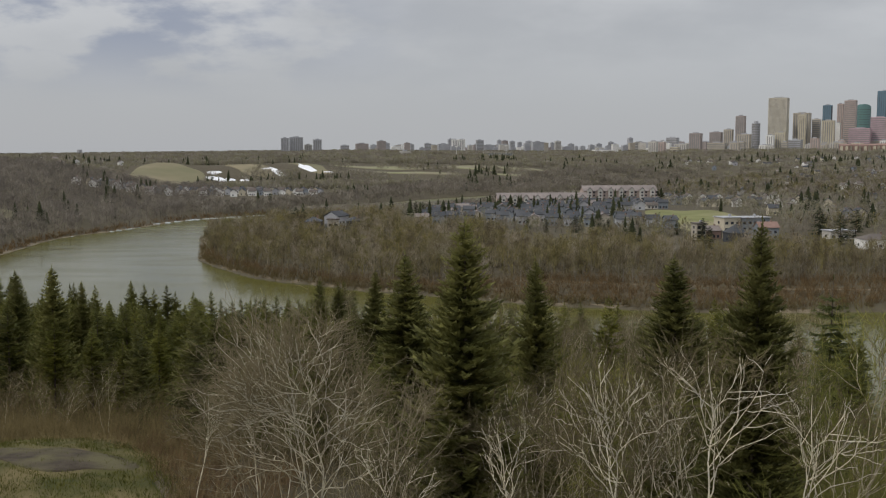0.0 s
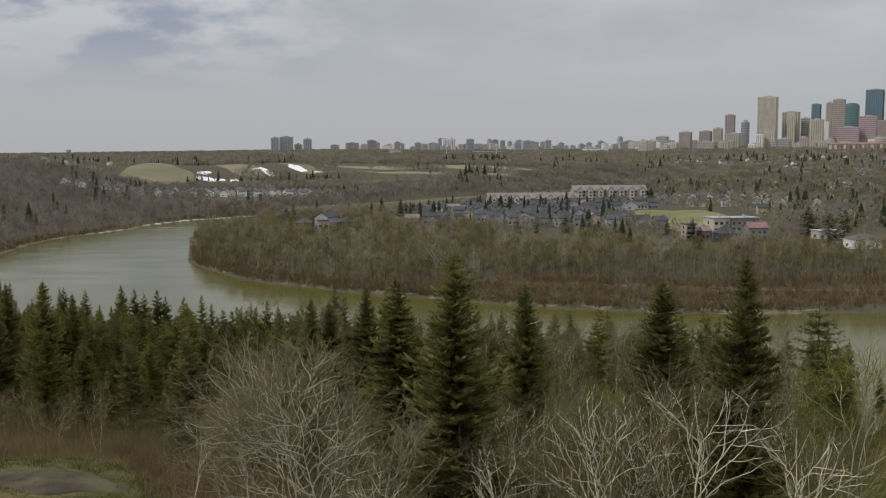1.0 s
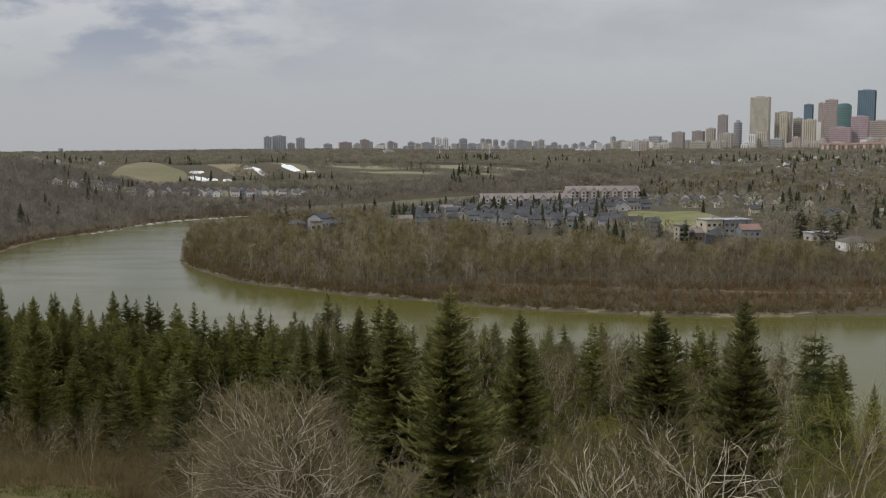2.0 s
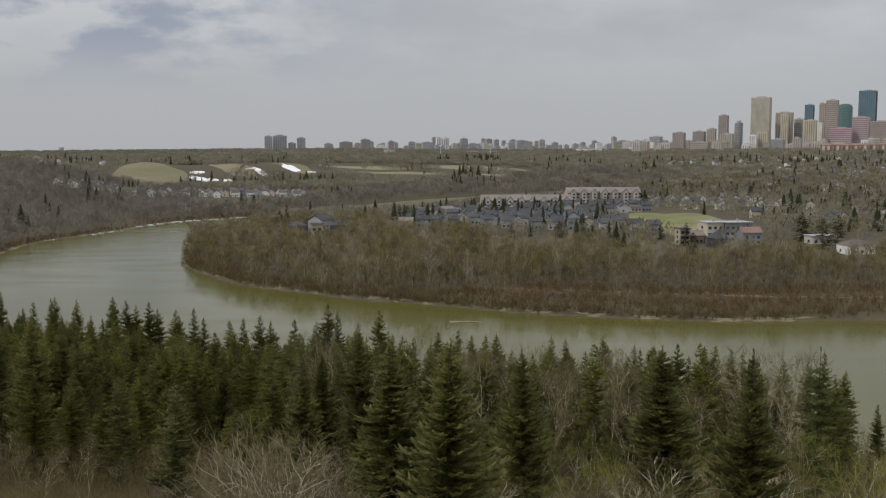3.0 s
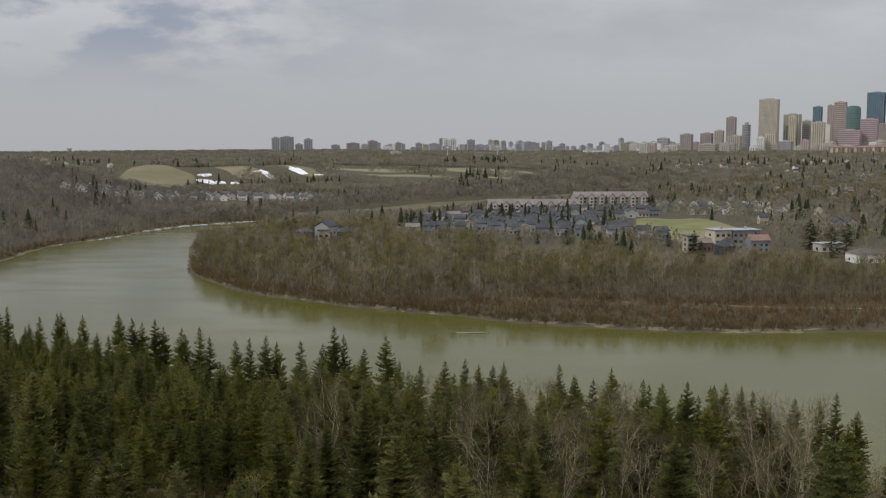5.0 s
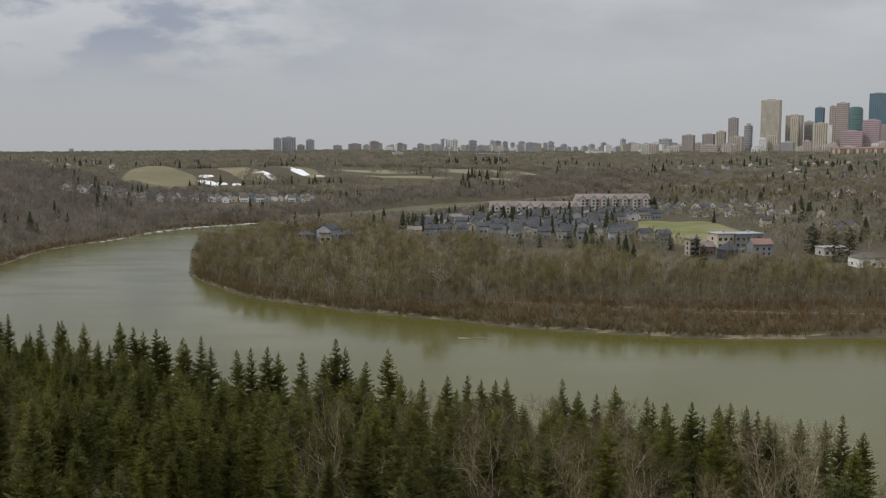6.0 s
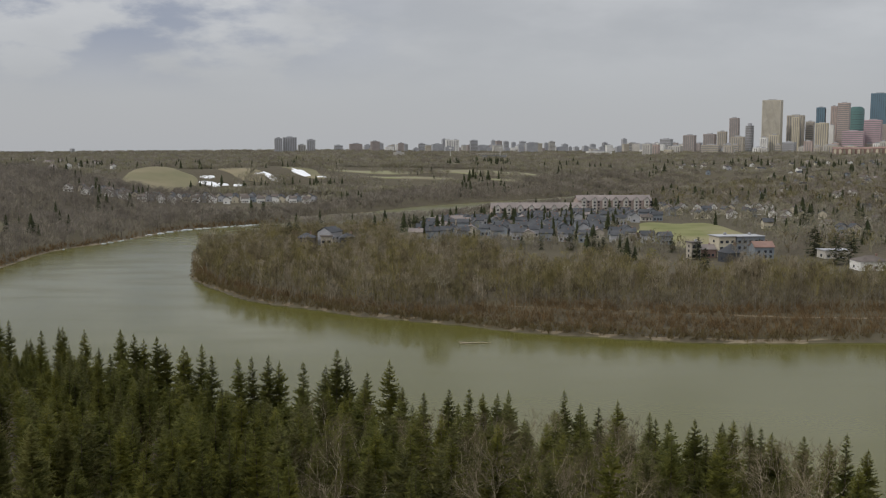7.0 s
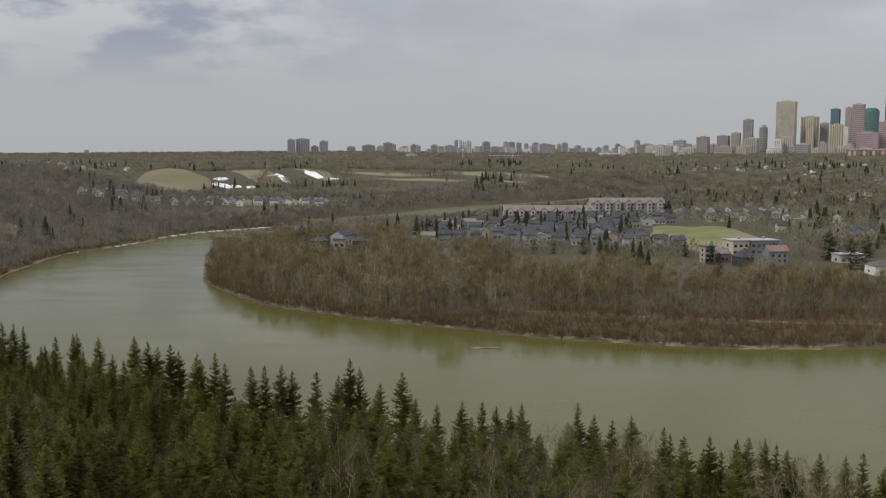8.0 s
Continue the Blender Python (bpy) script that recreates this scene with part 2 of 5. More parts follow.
def tube(pts, radii, sides=5):
    """A tapered tube along pts, as triangles."""
    pts = np.asarray(pts, float)
    n = len(pts)
    d = np.gradient(pts, axis=0)
    d /= np.linalg.norm(d, axis=1)[:, None] + 1e-9
    ref = np.where(np.abs(d[:, 2:3]) > 0.9, np.array([[1.0, 0, 0]]), np.array([[0, 0, 1.0]]))
    a = np.cross(d, ref)
    a /= np.linalg.norm(a, axis=1)[:, None]
    b = np.cross(d, a)
    th = np.arange(sides) * 2 * np.pi / sides
    V = (pts[:, None] + np.asarray(radii)[:, None, None] * (a[:, None] * np.cos(th)[None, :, None] + b[:, None] * np.sin(th)[None, :, None])).reshape(-1, 3)
    T = []
    for i in range(n - 1):
        for j in range(sides):
            p, q = i * sides + j, i * sides + (j + 1) % sides
            T += [(p, q, q + sides), (p, q + sides, p + sides)]
    return V, np.array(T)


def scatter(V, T, xy, z, scale, turn, squash=None):
    """Joins one template, laid out at many places, into one big V, T."""
    n, k = len(xy), len(V)
    c, s = np.cos(turn)[:, None], np.sin(turn)[:, None]
    sx = scale if squash is None else scale * squash
    X = (V[None, :, 0] * c - V[None, :, 1] * s) * sx[:, None] + xy[:, 0:1]
    Y = (V[None, :, 0] * s + V[None, :, 1] * c) * sx[:, None] + xy[:, 1:2]
    Z = V[None, :, 2] * scale[:, None] + z[:, None]
    return np.stack([X, Y, Z], 2).reshape(-1, 3), (T[None] + (np.arange(n) * k)[:, None, None]).reshape(-1, T.shape[1])


# ---- the lie of the land: a river bend round a low peninsula ----
OUTER = np.array([(900, 20), (300, 100), (120, 124), (40, 137), (-20, 148), (-70, 186), (-130, 214), (-205, 300),
                  (-254, 414), (-256, 427), (-258, 448), (-262, 475), (-262, 498), (-257, 517), (-246, 536), (-237, 562), (-228, 601), (-215, 630), (-197, 648), (-176, 662),
                  (-158, 678), (-134, 706), (-112, 745), (-88, 782), (-60, 830), (-30, 875),
                  (4, 911), (40, 939), (78, 969), (118, 992), (161, 1030), (213, 1090), (319, 1177), (430, 1270)], float)
INNER = np.array([(900, 170), (300, 262), (159.1, 268.4), (129.8, 266.5), (109.2, 266.3), (91.5, 268.4), (73.9, 272.1), (59.0, 275.9), (43.6, 279.0), (27.9, 284.0), (11.9, 292.7), (-1.7, 298.1), (-18.1, 303.7), (-35.2, 310.6), (-48.4, 318.9), (-62.2, 326.6), (-76.3, 333.4), (-89.1, 343.0), (-100.6, 356.0), (-113.5, 371.4), (-123.6, 385.0), (-132.6, 398.1),
                  (-165, 500), (-168, 560), (-160, 610), (-140, 650), (-105, 680), (-53, 712), (-25, 732), (3, 750), (35, 795), (62, 832), (110, 885), (170, 940), (230, 1000), (300, 1060), (440, 1190)], float)


def afar(y):
    """Metres in front of the start for a distance on the sketch plan: the plan is drawn foreshortened, and more so past 2600."""
    return np.where(np.asarray(y) < 2600, 1.35 * np.asarray(y), 3510 + 0.6 * (np.asarray(y) - 2600))


def spot(x, y, z, turn=0.0):
    """The pose of a thing that stands at (x, y) on the plan."""
    return pose(x, float(afar(y)), z, 0, 0, turn)


def line_distance(x, y, line):
    best = np.full(np.shape(x), 1e9)
    for (ax, ay), (bx, by) in zip(line[:-1], line[1:]):
        ex, ey = bx - ax, by - ay
        t = np.clip(((x - ax) * ex + (y - ay) * ey) / (ex * ex + ey * ey), 0, 1)
        best = np.minimum(best, np.hypot(x - ax - t * ex, y - ay - t * ey))
    return best


def inside(x, y, poly):
    res = np.zeros(np.shape(x), bool)
    for (ax, ay), (bx, by) in zip(poly, np.roll(poly, -1, axis=0)):
        if ay != by:
            res ^= ((ay > y) != (by > y)) & (x < (bx - ax) * (y - ay) / (by - ay) + ax)
    return res


RIVER = np.concatenate([OUTER, INNER[::-1]])


def ramp(v, a, b):
    t = np.clip((v - a) / (b - a), 0, 1)
    return t * t * (3 - 2 * t)


def land(x, y):
    """Height of the ground over the river, from its distance to either shore."""
    x, y = np.asarray(x, float), np.asarray(y, float)
    do, di = line_distance(x, y, OUTER), line_distance(x, y, INNER)
    wet = inside(x, y, RIVER)
    steep = np.interp(do, [0, 3, 8, 34, 54, 82, 109, 135, 226, 600, 3000], [0, 1.6, 3.5, 20, 27.5, 35.8, 42.5, 45.1, 49, 50, 51])
    gentle = np.interp(do, [0, 3, 12, 60, 150, 320, 600], [0, 1.4, 3.5, 13, 27, 42, 50])
    far = ramp(y, 230, 420)
    steep = steep * (1 - far) + gentle * far
    bench = np.interp(do, [0, 3, 15, 40, 200], [0, 1.6, 4.5, 7, 11])
    bench = bench + (25 * ramp(y, 890, 1290) * ramp(x, -250, -60) + 29 * ramp(y, 985, 1150) * (1 - ramp(x, -250, -60))) * ramp(do, 0, 110) + 13 * ramp(y, 1300, 2300) - 5 * ramp(x, -150, 250) * ramp(y, 900, 1100) * (1 - ramp(y, 1500, 2400))
    w = np.clip(np.maximum((600 - y) / 100, (-0.37 - x / np.maximum(y, 1)) / 0.17), 0, 1)
    outer = steep * w + bench * (1 - w)
    low = np.interp(di, [0, 1.2, 5, 20, 45, 120, 300], [0, 1.3, 2.4, 5, 8, 10.5, 12])
    flat = np.interp(di, [0, 4, 60, 140, 300], [0, 0.8, 3.2, 7, 11])
    back = ramp(y, 560, 680)
    low = low * (1 - back) + flat * back
    inner = low + 44 * ramp(y + 0.5 * x, 900, 2500)
    near_inner = di < do
    # past the river's end the two sides join
    join = ramp(y, 1150, 1500)
    side = ramp(x - 0.30 * y, -150, 150)
    joined = inner * side + outer * (1 - side)
    z = np.where(near_inner, inner, outer) * (1 - join) + joined * join
    z = z + (np.sin(x * 0.021 + 1.3) * np.sin(y * 0.017) * 1.2 + np.sin(x * 0.061) * np.sin(y * 0.053 + 2) * 0.5) * np.clip(np.minimum(do, di) / 60, 0, 1) * ramp(y, 60, 140)
    z = z - 12 * ramp(-x / np.maximum(y, 1), 0.05, 0.5) * ramp(y, 650, 1500) * ramp(z, 15, 45)
    z = z + 7 * np.exp(-((x + 425) / 44) ** 2 - ((y - 1110) / 55) ** 2)   # ski mound
    z = z + 2.0 * np.exp(-((x + 68) / 28) ** 2 - ((y - 443) / 32) ** 2)   # a knoll under the large houses
    z = z + 2.7 * np.exp(-((x + 19) ** 2 + (y - 31) ** 2) / 170)   # the terrace of the clearing
    bed = -np.minimum(np.minimum(do, di) * 0.2, 3.0)
    return np.where(wet, bed, z)


def ground_z(x, y):
    return float(land(np.array([x]), np.array([y]))[0])


def steps(a, fine, cell, grow, end):
    v, c = [a], cell
    while v[-1] < end:
        if v[-1] >= fine:
            c *= grow
        v.append(v[-1] + c)
    return np.array(v)


def build_ground():
    right = steps(0, 300, 4.5, 1.07, 4700)
    gx = np.concatenate([-right[:0:-1], right])
    gy = np.concatenate([[-4800, -2500, -1200, -600, -300, -150, -80, -40, -20, -8], steps(0, 440, 4.5, 1.03, 4870)])
    X, Y = np.meshgrid(gx, gy)
    Z = land(X, Y)
    nx = len(gx)
    i = np.arange(len(gx) - 1)[None] + np.arange(len(gy) - 1)[:, None] * nx
    Q = np.stack([i, i + 1, i + nx + 1, i + nx], 2).reshape(-1, 4)
    ob = new("ground", raw_mesh("ground", np.stack([X, afar(Y), Z], 2).reshape(-1, 3), Q, "ground", smooth=True))
    tagged(ob, "brown early-spring river valley ground with old grass", "ground", kind="structure")
    # the water's sheet stays within the banks
    bm = bmesh.new()
    vs = [bm.verts.new((px, float(afar(py)), 0.0)) for px, py in widen(RIVER, 2.5)]
    f = bm.faces.new(vs)
    bmesh.ops.triangulate(bm, faces=[f])
    me = bpy.data.meshes.new("river")
    bm.to_mesh(me), bm.free()
    for p in me.polygons:
        if p.normal.z < 0:
            p.flip()
    me.materials.append(MATS["river_water"])
    tagged(new("water", me), "calm olive-green river reflecting the grey sky", "river", kind="structure")


def widen(poly, d):
    """The outline moved outwards by d."""
    a, b = np.roll(poly, 1, axis=0), np.roll(poly, -1, axis=0)
    t = b - a
    nrm = np.stack([t[:, 1], -t[:, 0]], 1)
    nrm /= np.linalg.norm(nrm, axis=1)[:, None]
    area = 0.5 * np.sum(poly[:, 0] * np.roll(poly[:, 1], -1) - np.roll(poly[:, 0], -1) * poly[:, 1])
    return poly + nrm * d * (1 if area > 0 else -1)


build_ground()


def patch(name, label, category, mat, x, y, a, b, turn=0.0, lift=0.12, wobble=0.18, seed=0, rings=14, segs=56):
    """A patch of ground cover draped over the land."""
    rs = np.random.RandomState(seed)
    ph, am = rs.rand(5) * 6.28, rs.rand(5) * wobble
    th = np.arange(segs) * 2 * np.pi / segs
    edge = 1 + sum(am[k] * np.sin((k + 2) * th + ph[k]) for k in range(5)) * 0.5
    V = [(x, y)]
    for r in range(1, rings + 1):
        f = r / rings
        px, py = a * f * edge * np.cos(th), b * f * edge * np.sin(th)
        c, s = math.cos(radians(turn)), math.sin(radians(turn))
        V += list(zip(x + px * c - py * s, y + px * s + py * c))
    V = np.array(V)
    Z = land(V[:, 0], V[:, 1]) + lift
    Z[-segs:] -= lift * 1.6
    T = [(0, 1 + j, 1 + (j + 1) % segs) for j in range(segs)]
    for r in range(rings - 1):
        p = 1 + r * segs
        for j in range(segs):
            k = (j + 1) % segs
            T += [(p + j, p + segs + j, p + segs + k), (p + j, p + segs + k, p + k)]
    ob = new(name, raw_mesh(name, np.column_stack([V[:, 0], afar(V[:, 1]), Z]), np.array(T), mat, smooth=True))
    return tagged(ob, label, category, kind="structure")

# ---- trees ----
def spruce_meshes(seed, mat, height=14.0, radius=2.1, spacing=0.16, limbs=230, base=0.06, spray=0.36, droop=0.5, ragged=0.25, tiers=0, slim=0.17, hang=1.0):
    """A spruce: a tapered trunk and drooping limbs, upturned at the tips and hung with small needle sprays."""
    rs = np.random.RandomState(seed)
    hs = np.linspace(0, height, 9)
    wood = [tube(np.column_stack([rs.randn(9) * 0.03, rs.randn(9) * 0.03, hs - 0.4 * (hs == 0)]), 0.16 * (1 - hs / height) + 0.012, 5)]
    V = []
    bulge = 1 + 0.18 * np.sin(np.linspace(0, 25, 40) + rs.rand() * 6) * rs.rand(40)
    for i in range(limbs):
        u = (i + rs.rand()) / limbs
        f = base + (0.992 - base) * (1 - (1 - u) ** 1.15)
        if tiers:
            f = base + (0.98 - base) * (round((f - base) * tiers) + 0.25 * rs.rand()) / tiers
        reach = radius * float(np.interp(1 - f, [0, 0.05, 0.28, 0.5, 0.75, 0.94, 1], [0.02, 0.16, 0.58, 0.84, 1, 0.95, 0.7])) * float(np.interp(f, np.linspace(0, 1, 40), bulge)) + 0.05
        az, L = rs.rand() * 6.283, reach * (1 - ragged + 1.4 * ragged * rs.rand())
        n = max(2, int(L / spacing + 0.5))
        s = (np.arange(n) + 0.25 + 0.75 * rs.rand(n)) / n
        zz = f * height - droop * (0.35 + 0.65 * (1 - f)) * L * s + 0.30 * L * s ** 2.5
        sway = (rs.rand() - 0.5) * 0.3 * s * L
        px, py = math.cos(az) * L * s - math.sin(az) * sway, math.sin(az) * L * s + math.cos(az) * sway
        root = np.column_stack([px, py, zz])
        size = spray * (0.30 + 0.70 * min(1.0, reach / 1.1))
        for side in (-1, 1):
            ang = az + side * (0.25 + 0.9 * rs.rand(n))
            ln = size * (0.6 + 0.8 * rs.rand(n)) * (1.1 - 0.4 * s)
            tip = root + np.column_stack([np.cos(ang) * ln, np.sin(ang) * ln, ln * (0.55 * (1 - hang) - hang * 0.2 - 0.7 * rs.rand(n)) + 0.35 * ln * s])
            wd = ln * (slim + 0.7 * slim * rs.rand(n))
            sv = np.column_stack([-np.sin(ang) * wd, np.cos(ang) * wd, (rs.rand(n) - 0.5) * wd * 1.8])
            V.append(np.stack([root + sv, tip, root - sv], 1).reshape(-1, 3))
    # leader
    m = 9
    az = rs.rand(m) * 6.283
    z1 = height * (0.985 + 0.03 * np.arange(m) / m)
    a0 = np.column_stack([np.zeros(m), np.zeros(m), z1])
    a1 = a0 + np.column_stack([np.cos(az) * 0.09, np.sin(az) * 0.09, np.full(m, 0.16)])
    sv = np.column_stack([-np.sin(az), np.cos(az), np.zeros(m)]) * 0.035
    V.append(np.stack([a0 + sv, a1, a0 - sv], 1).reshape(-1, 3))
    V = np.concatenate(V)
    return raw_mesh("trunk", *merge(wood), "spruce_bark", smooth=True), raw_mesh("crown", V, np.arange(len(V)).reshape(-1, 3), mat)


def make_tree(name, meshes, label, category, group):
    root = tagged(new(name), label, category, group)
    part("trunk", meshes[0], root)
    part("crown", meshes[1], root)
    return root


class Stand:
    """Trees of one kind, grown from a few shapes and set out one by one."""
    def __init__(self, name, shapes, label, category, group, height):
        self.name, self.shapes, self.tags, self.height = name, shapes, (label, category, group), height
        self.first = [None] * len(shapes)

    def put(self, x, y, top=None, h=None, rs=random, fat=1.0, which=None, z=None, label=""):
        z = ground_z(x, y) if z is None else z
        h = top - z if h is None else h
        k = rs.randrange(len(self.shapes)) if which is None else which
        s = h / self.height
        m = Matrix.LocRotScale((x, float(afar(y)), z - 0.1), Euler((radians(rs.uniform(-1.5, 1.5)), radians(rs.uniform(-1.5, 1.5)), rs.uniform(0, 6.28))), (s * fat, s * fat, s))
        if self.first[k] is None:
            ob = make_tree(self.name, self.shapes[k], *self.tags)
            ob.matrix_basis = m
            self.first[k] = ob
        else:
            f = self.first[k]
            keep = f.scale.copy()
            f.scale = (1, 1, 1)
            ob = copy_thing(f, m)
            f.scale = keep
        if label:
            tagged(ob, label)
        return ob


def bare_tree(seed, height=9.0, spread=0.42, limbs=6, twigs=6, fine=5, bark="aspen_bark", twig="aspen_twig", r0=0.031, fork=0.3, lean=0.05, multi=1, fan=0.75, forks=4):
    """A leafless aspen: a thin pale stem, arms that fork and bend upright, pale branchlets and a haze of fine twigs."""
    rs = np.random.RandomState(seed)
    wood, fuzz = [], []

    def arm(p, d, L, r0, r1, n, bend, sides, rise, to=wood):
        pts, q = [p], p
        d = d / np.linalg.norm(d)
        for i in range(n):
            d = d + np.array([0, 0, rise]) + rs.randn(3) * bend * 0.45
            d /= np.linalg.norm(d)
            w = d + rs.randn(3) * bend * 0.6
            q = q + w / np.linalg.norm(w) * L / n
            pts.append(q)
        pts = np.array(pts)
        to.append(tube(pts, np.linspace(r0, r1, n + 1), sides))
        return pts

    def along(pts, f):
        k = min(int(f * (len(pts) - 1)), len(pts) - 2)
        d = pts[k + 1] - pts[k]
        return pts[k] + d * (f * (len(pts) - 1) - k), d / np.linalg.norm(d)

    def out(d, a):
        side = rs.randn(3)
        side -= d * (side @ d)
        side /= np.linalg.norm(side)
        return d * math.cos(a) + side * math.sin(a)

    def hair(p, d, L):
        """Two fine twig blades from p."""
        mid = p + d * L * 0.5
        e = mid + (d + rs.randn(3) * 0.4) * L * 0.5
        w = np.cross(d, rs.randn(3))
        w = w / np.linalg.norm(w) * 0.0065
        fuzz.append((np.array([p - w, p + w, mid + w * 0.7, mid - w * 0.7, e]), np.array([(0, 1, 2), (0, 2, 3), (3, 2, 4)])))

    for m in range(multi):
        tilt = np.array([rs.randn() * lean, rs.randn() * lean, 1.0]) + (np.array([rs.randn() * 0.15, rs.randn() * 0.15, 0]) if multi > 1 else 0)
        H = height * (0.9 + 0.12 * rs.rand())
        arms = [arm(np.array([rs.randn() * 0.1 * (multi > 1), rs.randn() * 0.1 * (multi > 1), -0.3]), tilt, H, r0, r0 * 0.16, 18, 0.13, 6, 0.03)]
        for i in range(limbs):
            f = fork + (0.88 - fork) * (i + rs.rand()) / limbs
            p, d = along(arms[0], f)
            L1 = min((1 - f) * H * (0.75 + 0.4 * rs.rand()) + 0.3, spread * height * (0.8 + 0.4 * rs.rand()))
            arms.append(arm(p, out(d, fan * (0.7 + 0.5 * rs.rand())), L1, r0 * (0.66 - 0.42 * f), r0 * 0.12, 10, 0.25, 4, 0.05))
        for limb in list(arms[1:]):                 # second forks
            reach = float(np.linalg.norm(limb[-1] - limb[0]))
            for j in range(forks):
                g = 0.2 + 0.65 * (j + rs.rand()) / forks
                p, d = along(limb, g)
                arms.append(arm(p, out(d, 0.45 + 0.4 * rs.rand()), reach * (0.95 - g) * (0.6 + 0.5 * rs.rand()) + 0.25, 0.013, 0.005, 6, 0.28, 3, 0.04))
        for limb in arms:
            stem = limb is arms[0]
            thin = len(limb) == 7
            count = twigs * 2 if stem else max(2, twigs // 2) if thin else twigs
            for j in range(count):
                g = (fork + 0.1 if stem else 0.2) + (0.9 - fork if stem else 0.8) * (j + rs.rand()) / count
                p2, d2 = along(limb, min(g, 0.999))
                L2 = 0.3 + height * 0.11 * (1.15 - g) * (0.5 + rs.rand())
                sub = arm(p2, out(d2, 0.5 + 0.5 * rs.rand()), L2, 0.008, 0.004, 3, 0.22, 3, 0.06, fuzz)
                for t in range(fine):
                    p3, d3 = along(sub, 0.1 + 0.9 * rs.rand())
                    hair(p3, out(d3, 0.4 + 0.7 * rs.rand()) + np.array([0, 0, 0.15]), 0.28 + 0.4 * rs.rand())
    return raw_mesh("trunk", *merge(wood), bark, smooth=True), raw_mesh("crown", *merge(fuzz), twig)


def twig_crown(seed, n, height, radius, blade, width, start=0.08, limbs=5, sides=4):
    """A far leafless tree: forked stem and a ragged crown of many thin rising twigs."""
    rs = np.random.RandomState(seed)
    pieces = [tube([(0, 0, -0.5), (rs.randn() * 0.2, rs.randn() * 0.2, height * 0.45), (rs.randn() * 0.4, rs.randn() * 0.4, height * 0.85)], [0.02 * height, 0.014 * height, 0.004 * height], sides)]
    for i in range(limbs):
        a, z = rs.rand() * 6.28, height * (0.25 + 0.35 * rs.rand())
        r = radius * (0.5 + 0.4 * rs.rand())
        pieces.append(tube([(0, 0, z), (math.cos(a) * r * 0.5, math.sin(a) * r * 0.5, z + height * 0.14), (math.cos(a) * r, math.sin(a) * r, z + height * 0.34)], [0.010 * height, 0.007 * height, 0.002 * height], 3))
    # clumps, so that the outline is uneven and gaps stay open
    clumps = np.column_stack([rs.randn(9) * radius * 0.42, rs.randn(9) * radius * 0.42, height * (start + 0.12 + (0.78 - start) * rs.rand(9))])
    c = clumps[rs.randint(0, 9, n)]
    p = c + rs.randn(n, 3) * [radius * 0.28, radius * 0.28, height * 0.09]
    d = np.column_stack([p[:, 0] / radius * 0.7 + rs.randn(n) * 0.35, p[:, 1] / radius * 0.7 + rs.randn(n) * 0.35, 0.9 + 0.4 * rs.rand(n)])
    d /= np.linalg.norm(d, axis=1)[:, None]
    ln = blade * (0.6 + 0.8 * rs.rand(n))
    side = np.cross(d, rs.randn(n, 3))
    side /= np.linalg.norm(side, axis=1)[:, None]
    side *= width
    V = np.stack([p - side, p + side, p + d * ln[:, None]], 1).reshape(-1, 3)
    V[:, 2] = np.minimum(V[:, 2], height * (1.0 + 0.04 * rs.rand(len(V))))
    return merge(pieces), (V, np.arange(n * 3).reshape(-1, 3))


def grove(seed, n=56, height=10.0, radius=10.0, blade=4.2, width=0.55):
    """A far clump of leafless trees: many thin rising sprays over uneven stems."""
    rs = np.random.RandomState(seed)
    stems = np.column_stack([rs.randn(9) * radius * 0.5, rs.randn(9) * radius * 0.5, height * (0.65 + 0.35 * rs.rand(9))])
    c = stems[rs.randint(0, 9, n)]
    f = rs.rand(n)
    p = np.column_stack([c[:, 0] + rs.randn(n) * 1.7, c[:, 1] + rs.randn(n) * 1.7, c[:, 2] * (0.02 + 0.62 * f)])
    d = np.column_stack([rs.randn(n, 2) * 0.32, np.ones(n)])
    tip = p + d * (blade * (0.6 + 0.7 * rs.rand(n)))[:, None]
    tip[:, 2] = np.minimum(tip[:, 2], c[:, 2] * (1 + 0.1 * rs.rand(n)))
    a = rs.rand(n) * 6.283
    w = np.column_stack([np.cos(a), np.sin(a), np.zeros(n)]) * width
    return np.stack([p - w, p + w, tip], 1).reshape(-1, 3), np.arange(n * 3).reshape(-1, 3)

# ---- ground cover ----
patch("lawn", "worn green grass clearing at the top of the bank", "lawn", "lawn", -20.5, 25.5, 9.8, 10.6, -14, lift=0.12, seed=3, rings=24, segs=90)
patch("dirt_patch", "bare trodden soil in the grass", "soil", "bare_soil", -18.4, 32.0, 3.8, 1.7, -14, lift=0.16, wobble=0.45, seed=5)
patch("park_field", "green and straw-coloured park lawn among houses", "field", "field", 177, 512, 38, 76, -8, lift=0.5, seed=8)
patch("ski_hill", "grassy open ski slope, olive and straw", "hill", "hill_grass", -392, 1050, 50, 82, 28, lift=1.0, wobble=0.16, seed=9)
for x, y, a, b, turn, seed in ((-334, 1078, 10, 7, 0, 31), (-321, 1045, 24, 6, -42, 32), (-300, 1040, 9, 4, -30, 48), (-279, 1036, 6, 5, 0, 33), (-243, 1080, 28, 5, -60, 34), (-262, 1098, 8, 4, 10, 45),
                               (-203, 1105, 34, 7, -57, 46), (-168, 1080, 7, 3, 5, 47)):
    patch("snow_patch", "old white snow left on a ski run", "snow", "snow", x, y, a, b, turn, lift=1.2, wobble=0.3, seed=seed)
patch("ski_run", "open straw-coloured ski run", "hill", "hill_grass", -290, 1110, 22, 75, 38, lift=0.7, seed=35)
